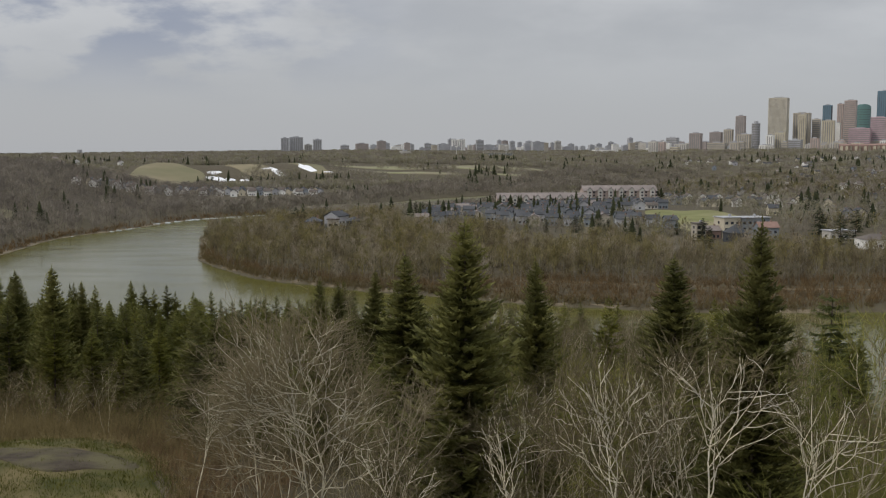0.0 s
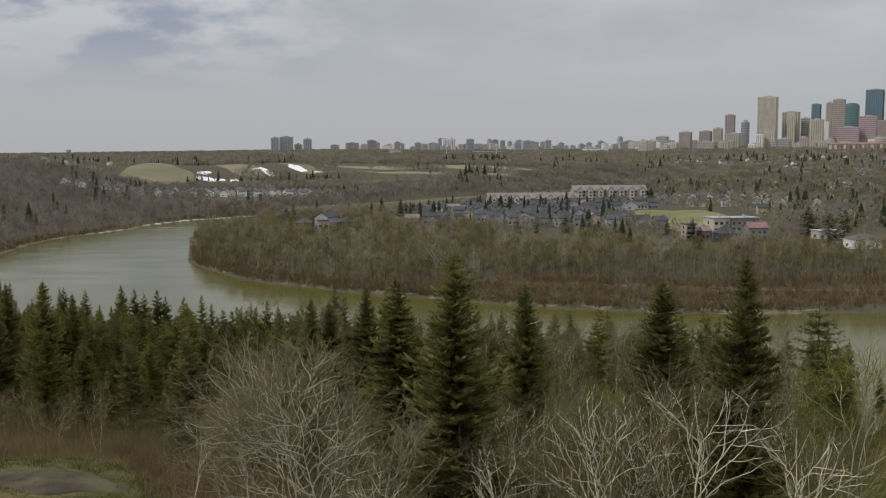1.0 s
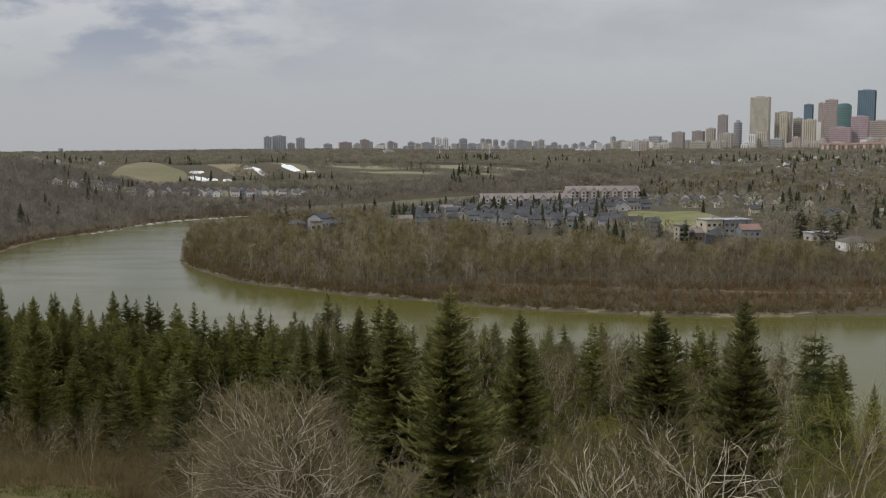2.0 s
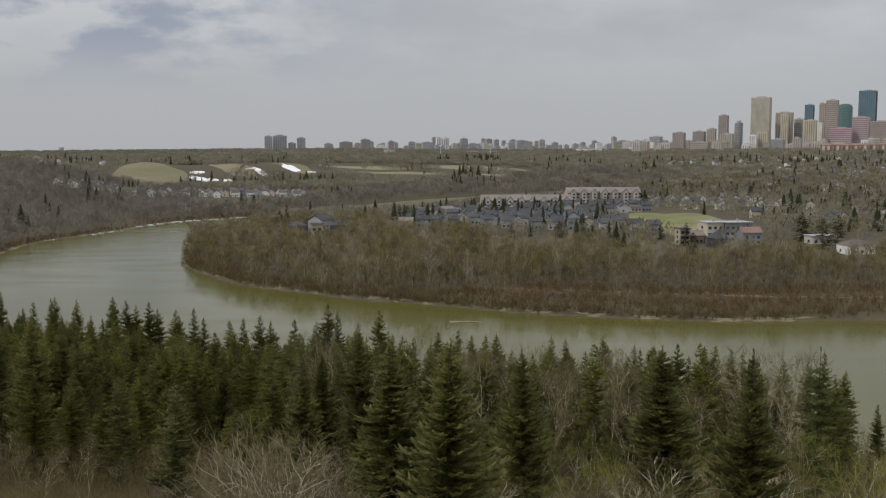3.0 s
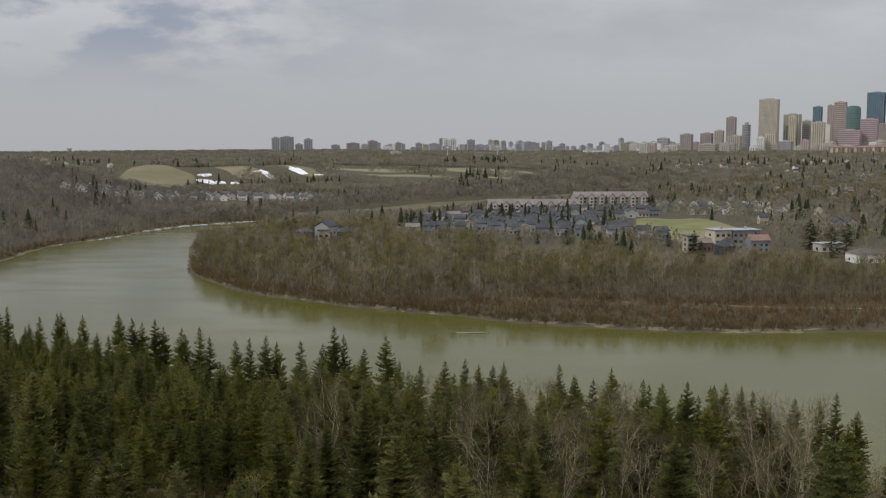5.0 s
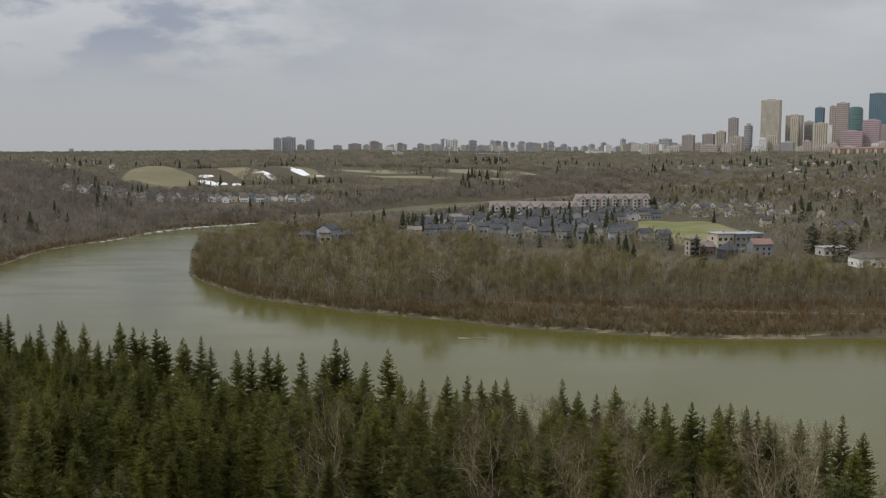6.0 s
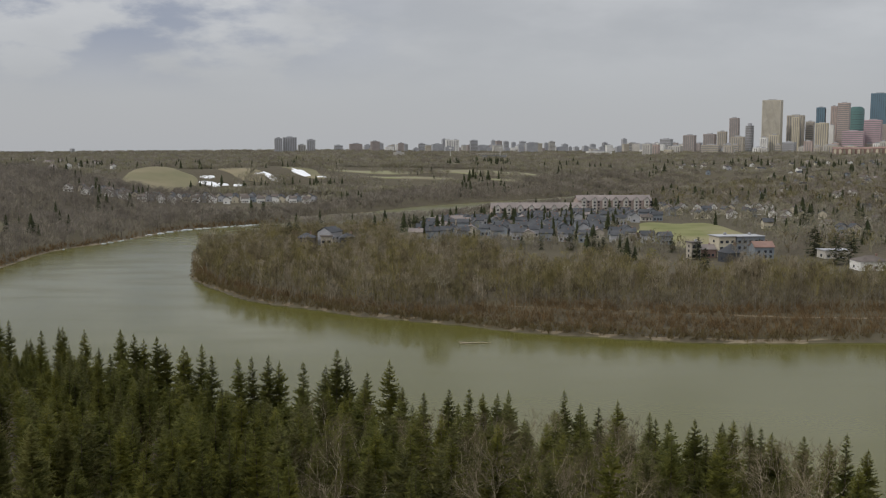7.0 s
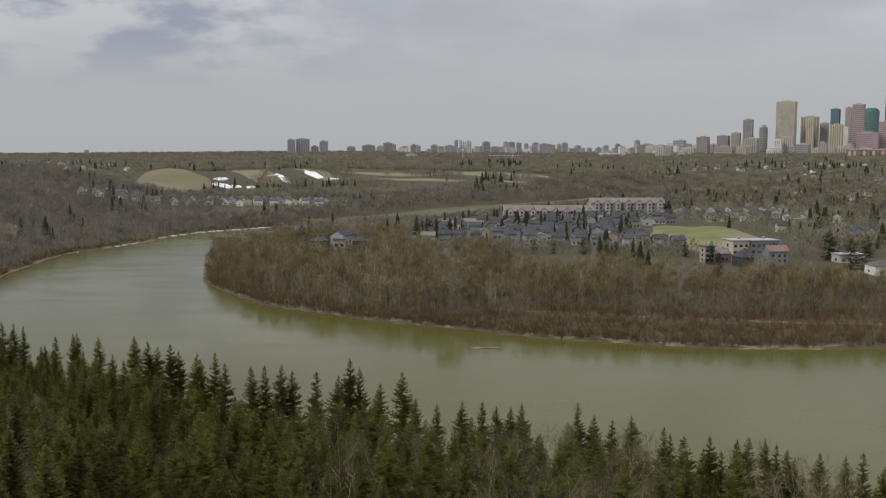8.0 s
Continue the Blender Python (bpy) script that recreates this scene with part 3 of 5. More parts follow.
patch("ski_run", "open straw-coloured ski run", "hill", "hill_grass", -205, 1130, 18, 70, 32, lift=0.7, seed=44)
for x, y, a, b, turn, seed in ((-95, 1170, 85, 22, 4, 36), (70, 1200, 95, 30, 8, 37), (-40, 1112, 70, 10, 3, 38), (120, 1130, 45, 10, 12, 39)):
    patch("golf_fairway", "pale green golf fairway", "field", "fairway", x, y, a, b, turn, lift=0.8, seed=seed)
patch("hillside_meadow", "dry meadow on the valley side", "field", "hill_grass", -330, 520, 22, 30, 10, lift=0.5, seed=40)


def ribbon(name, label, category, mat, line, w0, w1, lift, seed=0, step=6.0):
    """A strip that follows a line over the land, with an uneven edge."""
    rs = np.random.RandomState(seed)
    line = np.asarray(line, float)
    seg = np.hypot(*np.diff(line, axis=0).T)
    s = np.concatenate([[0], np.cumsum(seg)])
    t = np.arange(0, s[-1], step)
    px, py = np.interp(t, s, line[:, 0]), np.interp(t, s, line[:, 1])
    dx, dy = np.gradient(px), np.gradient(py)
    n = np.hypot(dx, dy)
    nx, ny = -dy / n, dx / n
    a, b = w0 + rs.randn(len(t)) * 0.25, w1 + rs.randn(len(t)) * 0.35
    rows = [np.column_stack([px + nx * o, py + ny * o]) for o in (a, a * 0.5 + b * 0.5, b)]
    V = np.concatenate(rows)
    Z = land(V[:, 0], V[:, 1])
    k = len(t)
    V = np.column_stack([V[:, 0], afar(V[:, 1]), np.maximum(Z, 0) + lift])
    V[:k, 2] -= lift * 1.5
    V[2 * k:, 2] -= lift * 1.5
    i = np.arange(k - 1)
    Q = np.concatenate([np.column_stack([i, i + 1, i + k + 1, i + k]), np.column_stack([i + k, i + k + 1, i + 2 * k + 1, i + 2 * k])])
    return tagged(new(name, raw_mesh(name, V, Q, mat)), label, category, kind="structure")


ribbon("shore", "pale mud and gravel at the water's edge", "shore", "shore_mud", INNER[1:23], -1.1, 0.7, 0.2, 50, 4.0)
ribbon("shore", "pale mud and stones at the water's edge", "shore", "shore_mud", OUTER[6:25], -1.4, 2.0, 0.25, 51, 4.0)
ribbon("trail", "pale gravel trail above the shore brush", "path", "trail", ((30, 307), (49, 302), (71, 296), (93, 291), (135, 286), (200, 284), (300, 274)), -0.8, 0.8, 0.3, 52)


def ice_shelf(seed):
    """Broken shelves of old river ice stranded along the far bank."""
    rs = np.random.RandomState(seed)
    s = np.concatenate([[0], np.cumsum(np.hypot(*np.diff(OUTER, axis=0).T))])
    pieces = []
    for i in range(100):
        k = rs.rand()
        t = np.interp(k, [0, 0.3, 1], [s[12], s[16], s[20]])
        x, y = np.interp(t, s, OUTER[:, 0]), np.interp(t, s, OUTER[:, 1])
        a, n = rs.rand() * 6.28, 7
        th = np.arange(n) * 2 * np.pi / n
        r = (0.6 + 0.7 * rs.rand(n)) * (0.5 + 1.7 * rs.rand() ** 2)
        ring = np.column_stack([x + rs.randn() * 1.5 + np.cos(th) * r * 1.6 * math.cos(a) - np.sin(th) * r * math.sin(a), y + rs.randn() * 1.5 + np.cos(th) * r * 1.6 * math.sin(a) + np.sin(th) * r * math.cos(a)])
        ring[:, 1] = afar(ring[:, 1])
        z0 = 0.3 + 0.5 * rs.rand()
        V = np.concatenate([np.column_stack([ring, np.full(n, -0.3)]), np.column_stack([ring, z0 + rs.randn(n) * 0.12])])
        j = np.arange(n)
        T = np.concatenate([np.column_stack([j, (j + 1) % n, n + (j + 1) % n]), np.column_stack([j, n + (j + 1) % n, n + j]), np.column_stack([np.full(n - 2, n), n + j[1:-1], n + j[2:]])])
        pieces.append((V, T))
    return tagged(new("river_ice", raw_mesh("river_ice", *merge(pieces), "ice")), "broken white river ice stranded along the bank", "ice", kind="stuff")


ice_shelf(60)

# ---- near spruces ----
rng = random.Random(4)
LIGHT = dict(spacing=0.15, spray=0.36, limbs=330, slim=0.2, hang=-0.15)
SPRUCE = [spruce_meshes(11, "needles", droop=0.15, radius=2.1, **LIGHT), spruce_meshes(12, "needles_olive", droop=0.25, radius=2.3, **LIGHT), spruce_meshes(13, "needles", droop=0.1, radius=1.85, ragged=0.4, **LIGHT),
          spruce_meshes(14, "needles_olive", droop=0.3, radius=2.15, **LIGHT), spruce_meshes(15, "needles", droop=0.15, radius=1.75, **LIGHT), spruce_meshes(16, "needles", droop=0.2, radius=2.2, ragged=0.35, **LIGHT)]
FINE = [spruce_meshes(21, "needles_near", radius=2.15, spacing=0.085, spray=0.30, limbs=700, ragged=0.45, slim=0.21, hang=-0.25, droop=0.12), spruce_meshes(22, "needles_near", radius=2.1, spacing=0.085, spray=0.30, limbs=700, ragged=0.4, slim=0.21, hang=-0.2, droop=0.2),
        spruce_meshes(23, "needles_blue", radius=3.6, spacing=0.11, spray=0.28, limbs=230, ragged=0.2, droop=0.25, tiers=24, slim=0.13)]
near_spruce = Stand("spruce_tree", FINE, "tall dark green spruce with drooping boughs", "tree", "spruces on the near bank", 14.0)
bank_spruce = Stand("spruce_tree", SPRUCE, "dark green pointed spruce on the river bank", "tree", "spruces on the near bank", 14.0)

for x, y, top, k, fat in ((0.3, 24.0, 57.5, 0, 1.12), (9.4, 21.9, 57.6, 1, 0.88), (4.0, 31.6, 55.0, 0, 0.9), (10.1, 31.4, 55.1, 0, 1.2), (-1.8, 32.0, 55.2, 1, 1.2),
          (21.5, 39.7, 52.8, 2, 1.0), (-30.2, 54.4, 51.1, 0, 1.0), (-36.5, 60.8, 49.7, 0, 1.0), (-33.2, 65.0, 48.0, 1, 0.9), (-4.9, 46.9, 52.0, 1, 0.9),
          (-6.3, 41.6, 52.0, 1, 1.0), (-7.0, 37.3, 53.1, 1, 0.9)):
    near_spruce.put(x, y, top, which=k, fat=fat, rs=rng)
TOPS_A = ((-115.4, 188.6, 27.7), (-112.7, 189.3, 27.2), (-109.7, 187.8, 26.8), (-105.5, 187.8, 21.7), (-101.3, 187.0, 24.4), (-94.6, 182.9, 26.2),
          (-92.3, 181.2, 26.9), (-85.4, 177.9, 27.0), (-78.7, 170.3, 24.8), (-70.7, 163.1, 30.1), (-71.1, 165.9, 30.2), (-66.6, 161.2, 30.1),
          (-64.3, 161.1, 29.1), (-59.7, 156.7, 30.8), (-57.8, 156.0, 29.3), (-52.6, 150.5, 30.5), (-51.5, 151.5, 28.8), (-48.8, 150.4, 30.6),
          (-45.6, 146.8, 29.6), (-38.6, 142.6, 30.1), (-35.5, 140.0, 31.1), (-31.9, 134.6, 35.1), (-29.7, 135.6, 32.4), (-24.6, 130.3, 34.0),
          (-19.7, 124.5, 34.0), (-17.0, 120.7, 38.2), (-14.7, 120.7, 36.4), (-11.8, 114.8, 36.0), (-7.5, 109.1, 39.6), (-5.5, 107.3, 36.2))
TOPS_B = ((-2.4, 102.4, 37.0), (1.3, 98.1, 38.9), (3.4, 95.5, 39.9), (5.9, 97.5, 38.6), (7.2, 96.0, 39.0), (9.0, 98.7, 38.4), (11.7, 98.9, 34.3),
          (16.0, 104.0, 31.9), (17.9, 104.2, 36.7), (19.7, 104.6, 34.8), (21.7, 102.3, 35.0), (20.8, 85.6, 41.7), (23.9, 85.4, 40.5),
          (24.2, 82.5, 40.9), (26.0, 77.5, 41.3), (26.0, 75.1, 43.5), (26.8, 74.4, 42.3), (28.6, 75.8, 42.9), (29.9, 76.0, 43.1), (32.8, 77.9, 41.9),
          (33.4, 76.7, 41.9), (34.6, 77.6, 41.1), (35.2, 76.8, 40.4), (37.6, 76.3, 41.3), (38.8, 73.5, 42.1), (38.3, 70.3, 43.8), (42.5, 73.8, 40.9))
for x, y, top in TOPS_A + TOPS_B:
    bank_spruce.put(x, y, min(top, ground_z(x, y) + 23), fat=rng.uniform(0.9, 1.15), rs=rng)
    a, b = x + rng.uniform(-3.5, 3.5), y - rng.uniform(3, 9)
    bank_spruce.put(a, b, min(top - rng.uniform(0.3, 2.6), ground_z(a, b) + 14), fat=rng.uniform(1.0, 1.3), rs=rng)

# the rest of the spruce wood, lower than its crests
CREST_X = np.array([-130, -94, -71, -48, -32, -17, -3, 8, 18, 24, 29, 36, 46, 60])
CREST_Y = np.array([205, 183, 162, 146, 134, 117, 97, 94, 100, 84, 78, 74, 70, 68])
taken = [(x, y) for x, y, *_ in TOPS_A + TOPS_B]
wood_behind = []
count = 0
while count < 290:
    y = rng.uniform(36, 195)
    x = rng.uniform(-0.74, 0.50) * y
    crest = float(np.interp(x, CREST_X, CREST_Y))
    if y > crest - 3 or (x > 0.38 * y and y > 50) or (y < 50 and x < -16):
        continue
    if x < 25 and y < 60 and rng.random() < 0.6:
        continue
    if min(math.hypot(x - a, y - b) for a, b in taken) < 2.0:
        continue
    taken.append((x, y))
    h = rng.uniform(9.5, 13.5) if y > 60 else rng.uniform(5.5, 8.5)
    h = max(5.0, min(h, 59.0 - 0.2 * y + rng.uniform(-1.0, 0.6) - ground_z(x, y)))
    if count % 5 < 2:
        bank_spruce.put(x, y, h=h, fat=rng.uniform(1.0, 1.3), rs=rng)
    else:
        wood_behind.append((x, y, h))
    count += 1


def spruce_wood(rows):
    """The spruces within the stand that cannot be told apart."""
    rs = np.random.RandomState(17)
    for k, mat in enumerate(("needles", "needles_olive", "needles_near")):
        R = np.array(rows[k::3])
        V, T = leaf_tuft[k]
        P, F = scatter(V, T, np.column_stack([R[:, 0], afar(R[:, 1])]), land(R[:, 0], R[:, 1]) - 0.1, R[:, 2] / 14.0, rs.rand(len(R)) * 6.283, 1.0 + 0.35 * rs.rand(len(R)))
        tagged(new("spruce_wood", raw_mesh("spruce_wood", P, F, mat)), "dense dark green spruce wood on the bank", "trees", kind="stuff")


def mesh_arrays(me):
    V, T = np.empty(len(me.vertices) * 3, np.float32), np.empty(len(me.loops), np.int32)
    me.vertices.foreach_get("co", V), me.loops.foreach_get("vertex_index", T)
    return V.reshape(-1, 3), T.reshape(-1, 3)


leaf_tuft = [mesh_arrays(spruce_meshes(18 + k, "needles", radius=2.1, spacing=0.22, spray=0.46, limbs=230, slim=0.2, hang=-0.1, droop=0.2)[1]) for k in range(3)]
spruce_wood(wood_behind)

for k in range(18):                       # spruces that close the gap behind the birches
    y = rng.uniform(46, 84)
    x = rng.uniform(-0.30, 0.0) * y
    bank_spruce.put(x, y, 59.6 - rng.uniform(0.143, 0.165) * (1.35 * y + 1.4), fat=rng.uniform(0.85, 1.1), rs=rng)

for k in range(12):                       # young spruces between the clearing and the wood
    bank_spruce.put(rng.uniform(-34, -22), rng.uniform(48, 66), h=rng.uniform(6.5, 9.5), fat=rng.uniform(1.1, 1.4), rs=rng)

# ---- bare aspens and poplars on the near bank ----
ASPEN = [bare_tree(31, bark="twig_bark"), bare_tree(32, spread=0.24, fan=0.6, limbs=8, twigs=3, fine=2, r0=0.036, fork=0.6), bare_tree(33, multi=2, limbs=4, bark="twig_bark"), bare_tree(34, spread=0.26, limbs=8, twigs=3, fine=2, r0=0.040, fork=0.62, fan=0.6), bare_tree(35, limbs=7, fork=0.22, bark="twig_bark"),
         bare_tree(36, twig="catkin_twig", bark="twig_bark"), bare_tree(37, twig="bud_twig", limbs=5, fork=0.35, bark="twig_bark"), bare_tree(38, spread=0.36, limbs=17, twigs=6, fine=5, r0=0.036, fork=0.4, fan=1.0, twig="birch_twig", multi=2, forks=6),
         bare_tree(39, spread=0.5, limbs=9, twigs=7, fork=0.16, twig="birch_twig", bark="twig_bark")]
aspen = Stand("aspen_tree", ASPEN, "leafless pale-barked aspen with fine grey twigs", "tree", "bare aspens on the near bank", 9.0)
for x, y, top, k in ((6.1, 18.0, 56.2, 3), (-4.3, 22.5, 55.2, 7), (-6.8, 23.3, 53.5, 8), (-2.0, 20.9, 53.1, 8), (2.8, 19.2, 53.8, 0), (7.0, 18.4, 54.8, 1),
          (8.4, 18.2, 54.9, 3), (10.4, 19.8, 55.2, 5), (1.3, 20.8, 53.5, 4), (4.9, 18.2, 54.6, 0), (9.5, 17.7, 54.6, 6), (-1.4, 18.7, 52.5, 4),
          (12.1, 21.4, 55.6, 6), (4.5, 20.5, 53.5, 5), (-6.6, 25.1, 53.5, 0), (-9.6, 25.1, 52.1, 3), (-6.5, 23.2, 52.5, 1), (4.3, 16.3, 55.4, 1),
          (2.0, 18.8, 53.8, 3), (-0.7, 20.3, 53.1, 1)):
    aspen.put(x, y, top, which=k, rs=rng)
for k in range(16):                       # pale saplings along the edge of the clearing
    y = rng.uniform(37, 47)
    aspen.put(rng.uniform(-0.78, -0.26) * y, y, h=rng.uniform(3.0, 5.0), which=rng.choice((0, 2, 4)), rs=rng, fat=1.2, label="pale leafless aspen sapling in brown brush")
count = 0
spots = []
while count < 104:
    y = rng.uniform(22, 30) if count < 14 else rng.uniform(27, 48) if count < 42 else rng.uniform(48, 96)
    x = rng.uniform(-0.30, 0.62) * y if count < 42 else rng.uniform(-0.22, 0.5) * y
    if (y < 40 and x < -8) or (y < 25 and x < -3):
        continue
    if spots and min(math.hypot(x - a, y - b) for a, b in spots) < 1.3:
        continue
    spots.append((x, y))
    aspen.put(x, y, h=rng.uniform(5.5, 8.0) if y < 27 else rng.uniform(5.0, 7.5) if y < 48 else rng.uniform(9, 12.5), which=rng.choice((1, 1, 2, 4, 5, 6, 3, 1, 3, 3) if y < 48 else (0, 2, 4, 8)), rs=rng)
    count += 1

for k in range(34):                       # budding and pale-stemmed aspens that crowd the edge of the slope
    y = rng.uniform(24, 37)
    x = rng.uniform(0.06, 0.62) * y
    aspen.put(x, y, 59.5 - rng.uniform(0.185, 0.25) * 1.35 * y, which=rng.choice((5, 6, 1, 3, 5, 1)), rs=rng, fat=1.0)


def thicket(name, label, mat, places, heights, seed, stems=22, width=0.011):
    """Shrubs too many to count: sprays of thin stems from many roots."""
    rs = np.random.RandomState(seed)
    xy = np.array(places)
    n = len(xy)
    z = land(xy[:, 0], xy[:, 1])
    h = np.repeat(np.asarray(heights), stems) * (0.4 + 0.7 * rs.rand(n * stems))
    root = np.repeat(np.column_stack([xy[:, 0], afar(xy[:, 1]), z - 0.1]), stems, axis=0) + np.column_stack([rs.randn(n * stems, 2) * 0.3, np.zeros(n * stems)])
    d = np.column_stack([rs.randn(n * stems, 2) * 0.33, np.ones(n * stems)])
    mid = root + d * (h * 0.55)[:, None]
    d2 = d + np.column_stack([rs.randn(n * stems, 2) * 0.35, np.zeros(n * stems)])
    tip = mid + d2 * (h * 0.45)[:, None]
    side = np.column_stack([rs.randn(n * stems, 2), np.zeros(n * stems)])
    side /= np.linalg.norm(side, axis=1)[:, None]
    w = side * width * (0.6 + 0.8 * rs.rand(n * stems, 1))
    k = np.arange(n * stems)[:, None] * 5
    V = np.stack([root - w, root + w, mid + w * 0.7, mid - w * 0.7, tip], 1)
    T = [k + [0, 1, 2], k + [0, 2, 3], k + [3, 2, 4]]
    # side twigs
    m = n * stems * 3
    src = rs.randint(0, n * stems, m)
    f = rs.rand(m, 1)
    a = mid[src] * (1 - f) + tip[src] * f
    dt = d2[src] + rs.randn(m, 3) * 0.55
    b = a + dt * (0.22 + 0.4 * rs.rand(m, 1)) * (h[src] / 3)[:, None]
    ws = np.cross(dt, rs.randn(m, 3))
    ws = ws / np.linalg.norm(ws, axis=1)[:, None] * width * 0.6
    V2 = np.stack([a - ws, a + ws, b], 1).reshape(-1, 3)
    V = np.concatenate([V.reshape(-1, 3), V2])
    T.append(n * stems * 5 + np.arange(m * 3).reshape(-1, 3))
    return tagged(new(name, raw_mesh(name, V, np.concatenate(T), mat)), label, "shrubs", kind="stuff")


def places(n, x0, x1, y0, y1, seed, keep=None):
    rs = np.random.RandomState(seed)
    P = []
    while len(P) < n:
        y = y0 + (y1 - y0) * rs.rand()
        x = (x0 + (x1 - x0) * rs.rand()) * y
        if keep is None or keep(x, y):
            P.append((x, y))
    return P


def off_lawn(x, y):
    return not ((x + 20.5) ** 2 / 105 + (y - 25.5) ** 2 / 118 < 1.0 or (y < 35 and -16 < x < -7.5))


pl = places(850, -0.72, 0.72, 19, 60, 41, off_lawn)
thicket("brush", "dense leafless brown brush on the bank", "brush_twig", pl, np.random.RandomState(1).uniform(1.8, 4.0, len(pl)), 42)
pl = places(700, -0.7, 0.72, 50, 125, 43)
thicket("brush", "dense leafless brown brush among the spruces", "brush_twig", pl, np.random.RandomState(2).uniform(3, 6, len(pl)), 44, stems=18, width=0.02)
pl = places(150, 0.05, 0.72, 19, 48, 45)
thicket("budding_brush", "yellow-green budding shrubs on the bank", "catkin_twig", pl, np.random.RandomState(3).uniform(1.6, 3.4, len(pl)), 46)
pl = places(210, 0.36, 0.74, 22, 40, 55) + places(40, 0.02, 0.30, 29, 38, 56)
thicket("leafing_brush", "fresh yellow-green leafing shrubs on the bank", "bud_twig", pl, np.random.RandomState(6).uniform(2.4, 5.0, len(pl)), 57, stems=20, width=0.012)
pl = places(330, -0.48, -0.22, 24, 37, 58, lambda x, y: (x + 20.5) ** 2 / 90 + (y - 25.5) ** 2 / 104 > 1.0)
thicket("rusty_brush", "rust-brown dead stalks beside the clearing", "rust_stalk", pl, np.random.RandomState(7).uniform(0.4, 1.1, len(pl)), 59, stems=24, width=0.012)
pl = places(420, -0.95, -0.30, 33, 46, 61, lambda x, y: (x + 20.5) ** 2 / 95 + (y - 25.5) ** 2 / 108 > 1.0)
thicket("brush", "low brown brush behind the clearing", "brush_twig", pl, np.random.RandomState(8).uniform(0.9, 2.0, len(pl)), 62, stems=22, width=0.013)
pl = [(x, y) for x, y in places(1300, -0.85, -0.25, 24, 40, 47) if not ((x + 20.5) ** 2 / 84 + (y - 25.5) ** 2 / 98 < 1.0) and (x + 20.5) ** 2 / 135 + (y - 25.5) ** 2 / 140 < 1.0]
thicket("dry_grass", "straw-coloured dry grass edging the clearing", "dry_grass", pl, np.random.RandomState(4).uniform(0.25, 0.65, len(pl)), 48, stems=36, width=0.012)


def grass_sward(seed, n=52000):
    """Short grass of the clearing, thin on the bare soil."""
    rs = np.random.RandomState(seed)
    x, y = rs.uniform(-30, -10, n), rs.uniform(22, 37, n)
    e = (x + 20.5) ** 2 / 98 + (y - 25.5) ** 2 / 112
    tuft = np.sin(x * 2.1 + np.sin(y * 1.7)) * np.sin(y * 2.6 + x)
    soil = ((x + 18.4) / 3.6) ** 2 + ((y - 32.0 + 0.25 * (x + 18.4)) / 1.6) ** 2 < 1
    ok = (e < 1) & ((tuft > -0.35) | (rs.rand(n) < 0.4)) & (~soil | (rs.rand(n) < 0.10))
    x, y, tuft = x[ok], y[ok], tuft[ok]
    m = len(x)
    root = np.column_stack([x, afar(y), land(x, y) + 0.08])
    tip = root + np.column_stack([rs.randn(m, 2) * 0.06, 0.08 + 0.13 * rs.rand(m) + 0.06 * np.clip(tuft, 0, 1)])
    a = rs.rand(m) * 6.28
    w = np.column_stack([np.cos(a), np.sin(a), np.zeros(m)]) * 0.018
    V = np.stack([root - w, root + w, tip], 1).reshape(-1, 3)
    tagged(new("grass", raw_mesh("grass", V, np.arange(m * 3).reshape(-1, 3), "grass_blade")), "short green grass of the clearing", "grass", kind="stuff")


grass_sward(49)

# ---- woods over the water ----
def woods(name, label, mat, xy, template, heights, seed, tpl_h):
    rs = np.random.RandomState(seed)
    xy = np.asarray(xy)
    z = land(xy[:, 0], xy[:, 1])
    s = np.asarray(heights) / tpl_h
    V, T = scatter(*template, np.column_stack([xy[:, 0], afar(xy[:, 1])]), z, s, rs.rand(len(xy)) * 6.283, 0.8 + 0.5 * rs.rand(len(xy)))
    return tagged(new(name, raw_mesh(name, V, T, mat)), label, "trees", kind="stuff")


MID = [twig_crown(60 + i, 165, 12.0, 3.2, 1.9, 0.072) for i in range(5)]
shore = []
rs = np.random.RandomState(70)
while len(shore) < 6200:
    x, y = rs.uniform(-175, 330), rs.uniform(240, 515)
    shore.append((x, y))
shore = np.array(shore)
di = line_distance(shore[:, 0], shore[:, 1], INNER)
wet = inside(shore[:, 0], shore[:, 1], RIVER)
depth_ok = di < np.interp(shore[:, 0], [-170, -60, 20, 110, 170, 330], [200, 150, 112, 88, 76, 90]) + 18 * np.sin(shore[:, 0] * 0.09)
edge = np.interp(shore[:, 0], [-170, 0, 45, 330], [3, 5, 24, 25])
on_side = di <= line_distance(shore[:, 0], shore[:, 1], OUTER)
shore, di = shore[~wet & (di > edge) & depth_ok & on_side], di[~wet & (di > edge) & depth_ok & on_side]


def clear(P, spots):
    """Keeps trees off the given round clearings."""
    ok = np.ones(len(P), bool)
    for x, y, r in spots:
        ok &= np.hypot(P[:, 0] - x, P[:, 1] - y) > r
    return ok


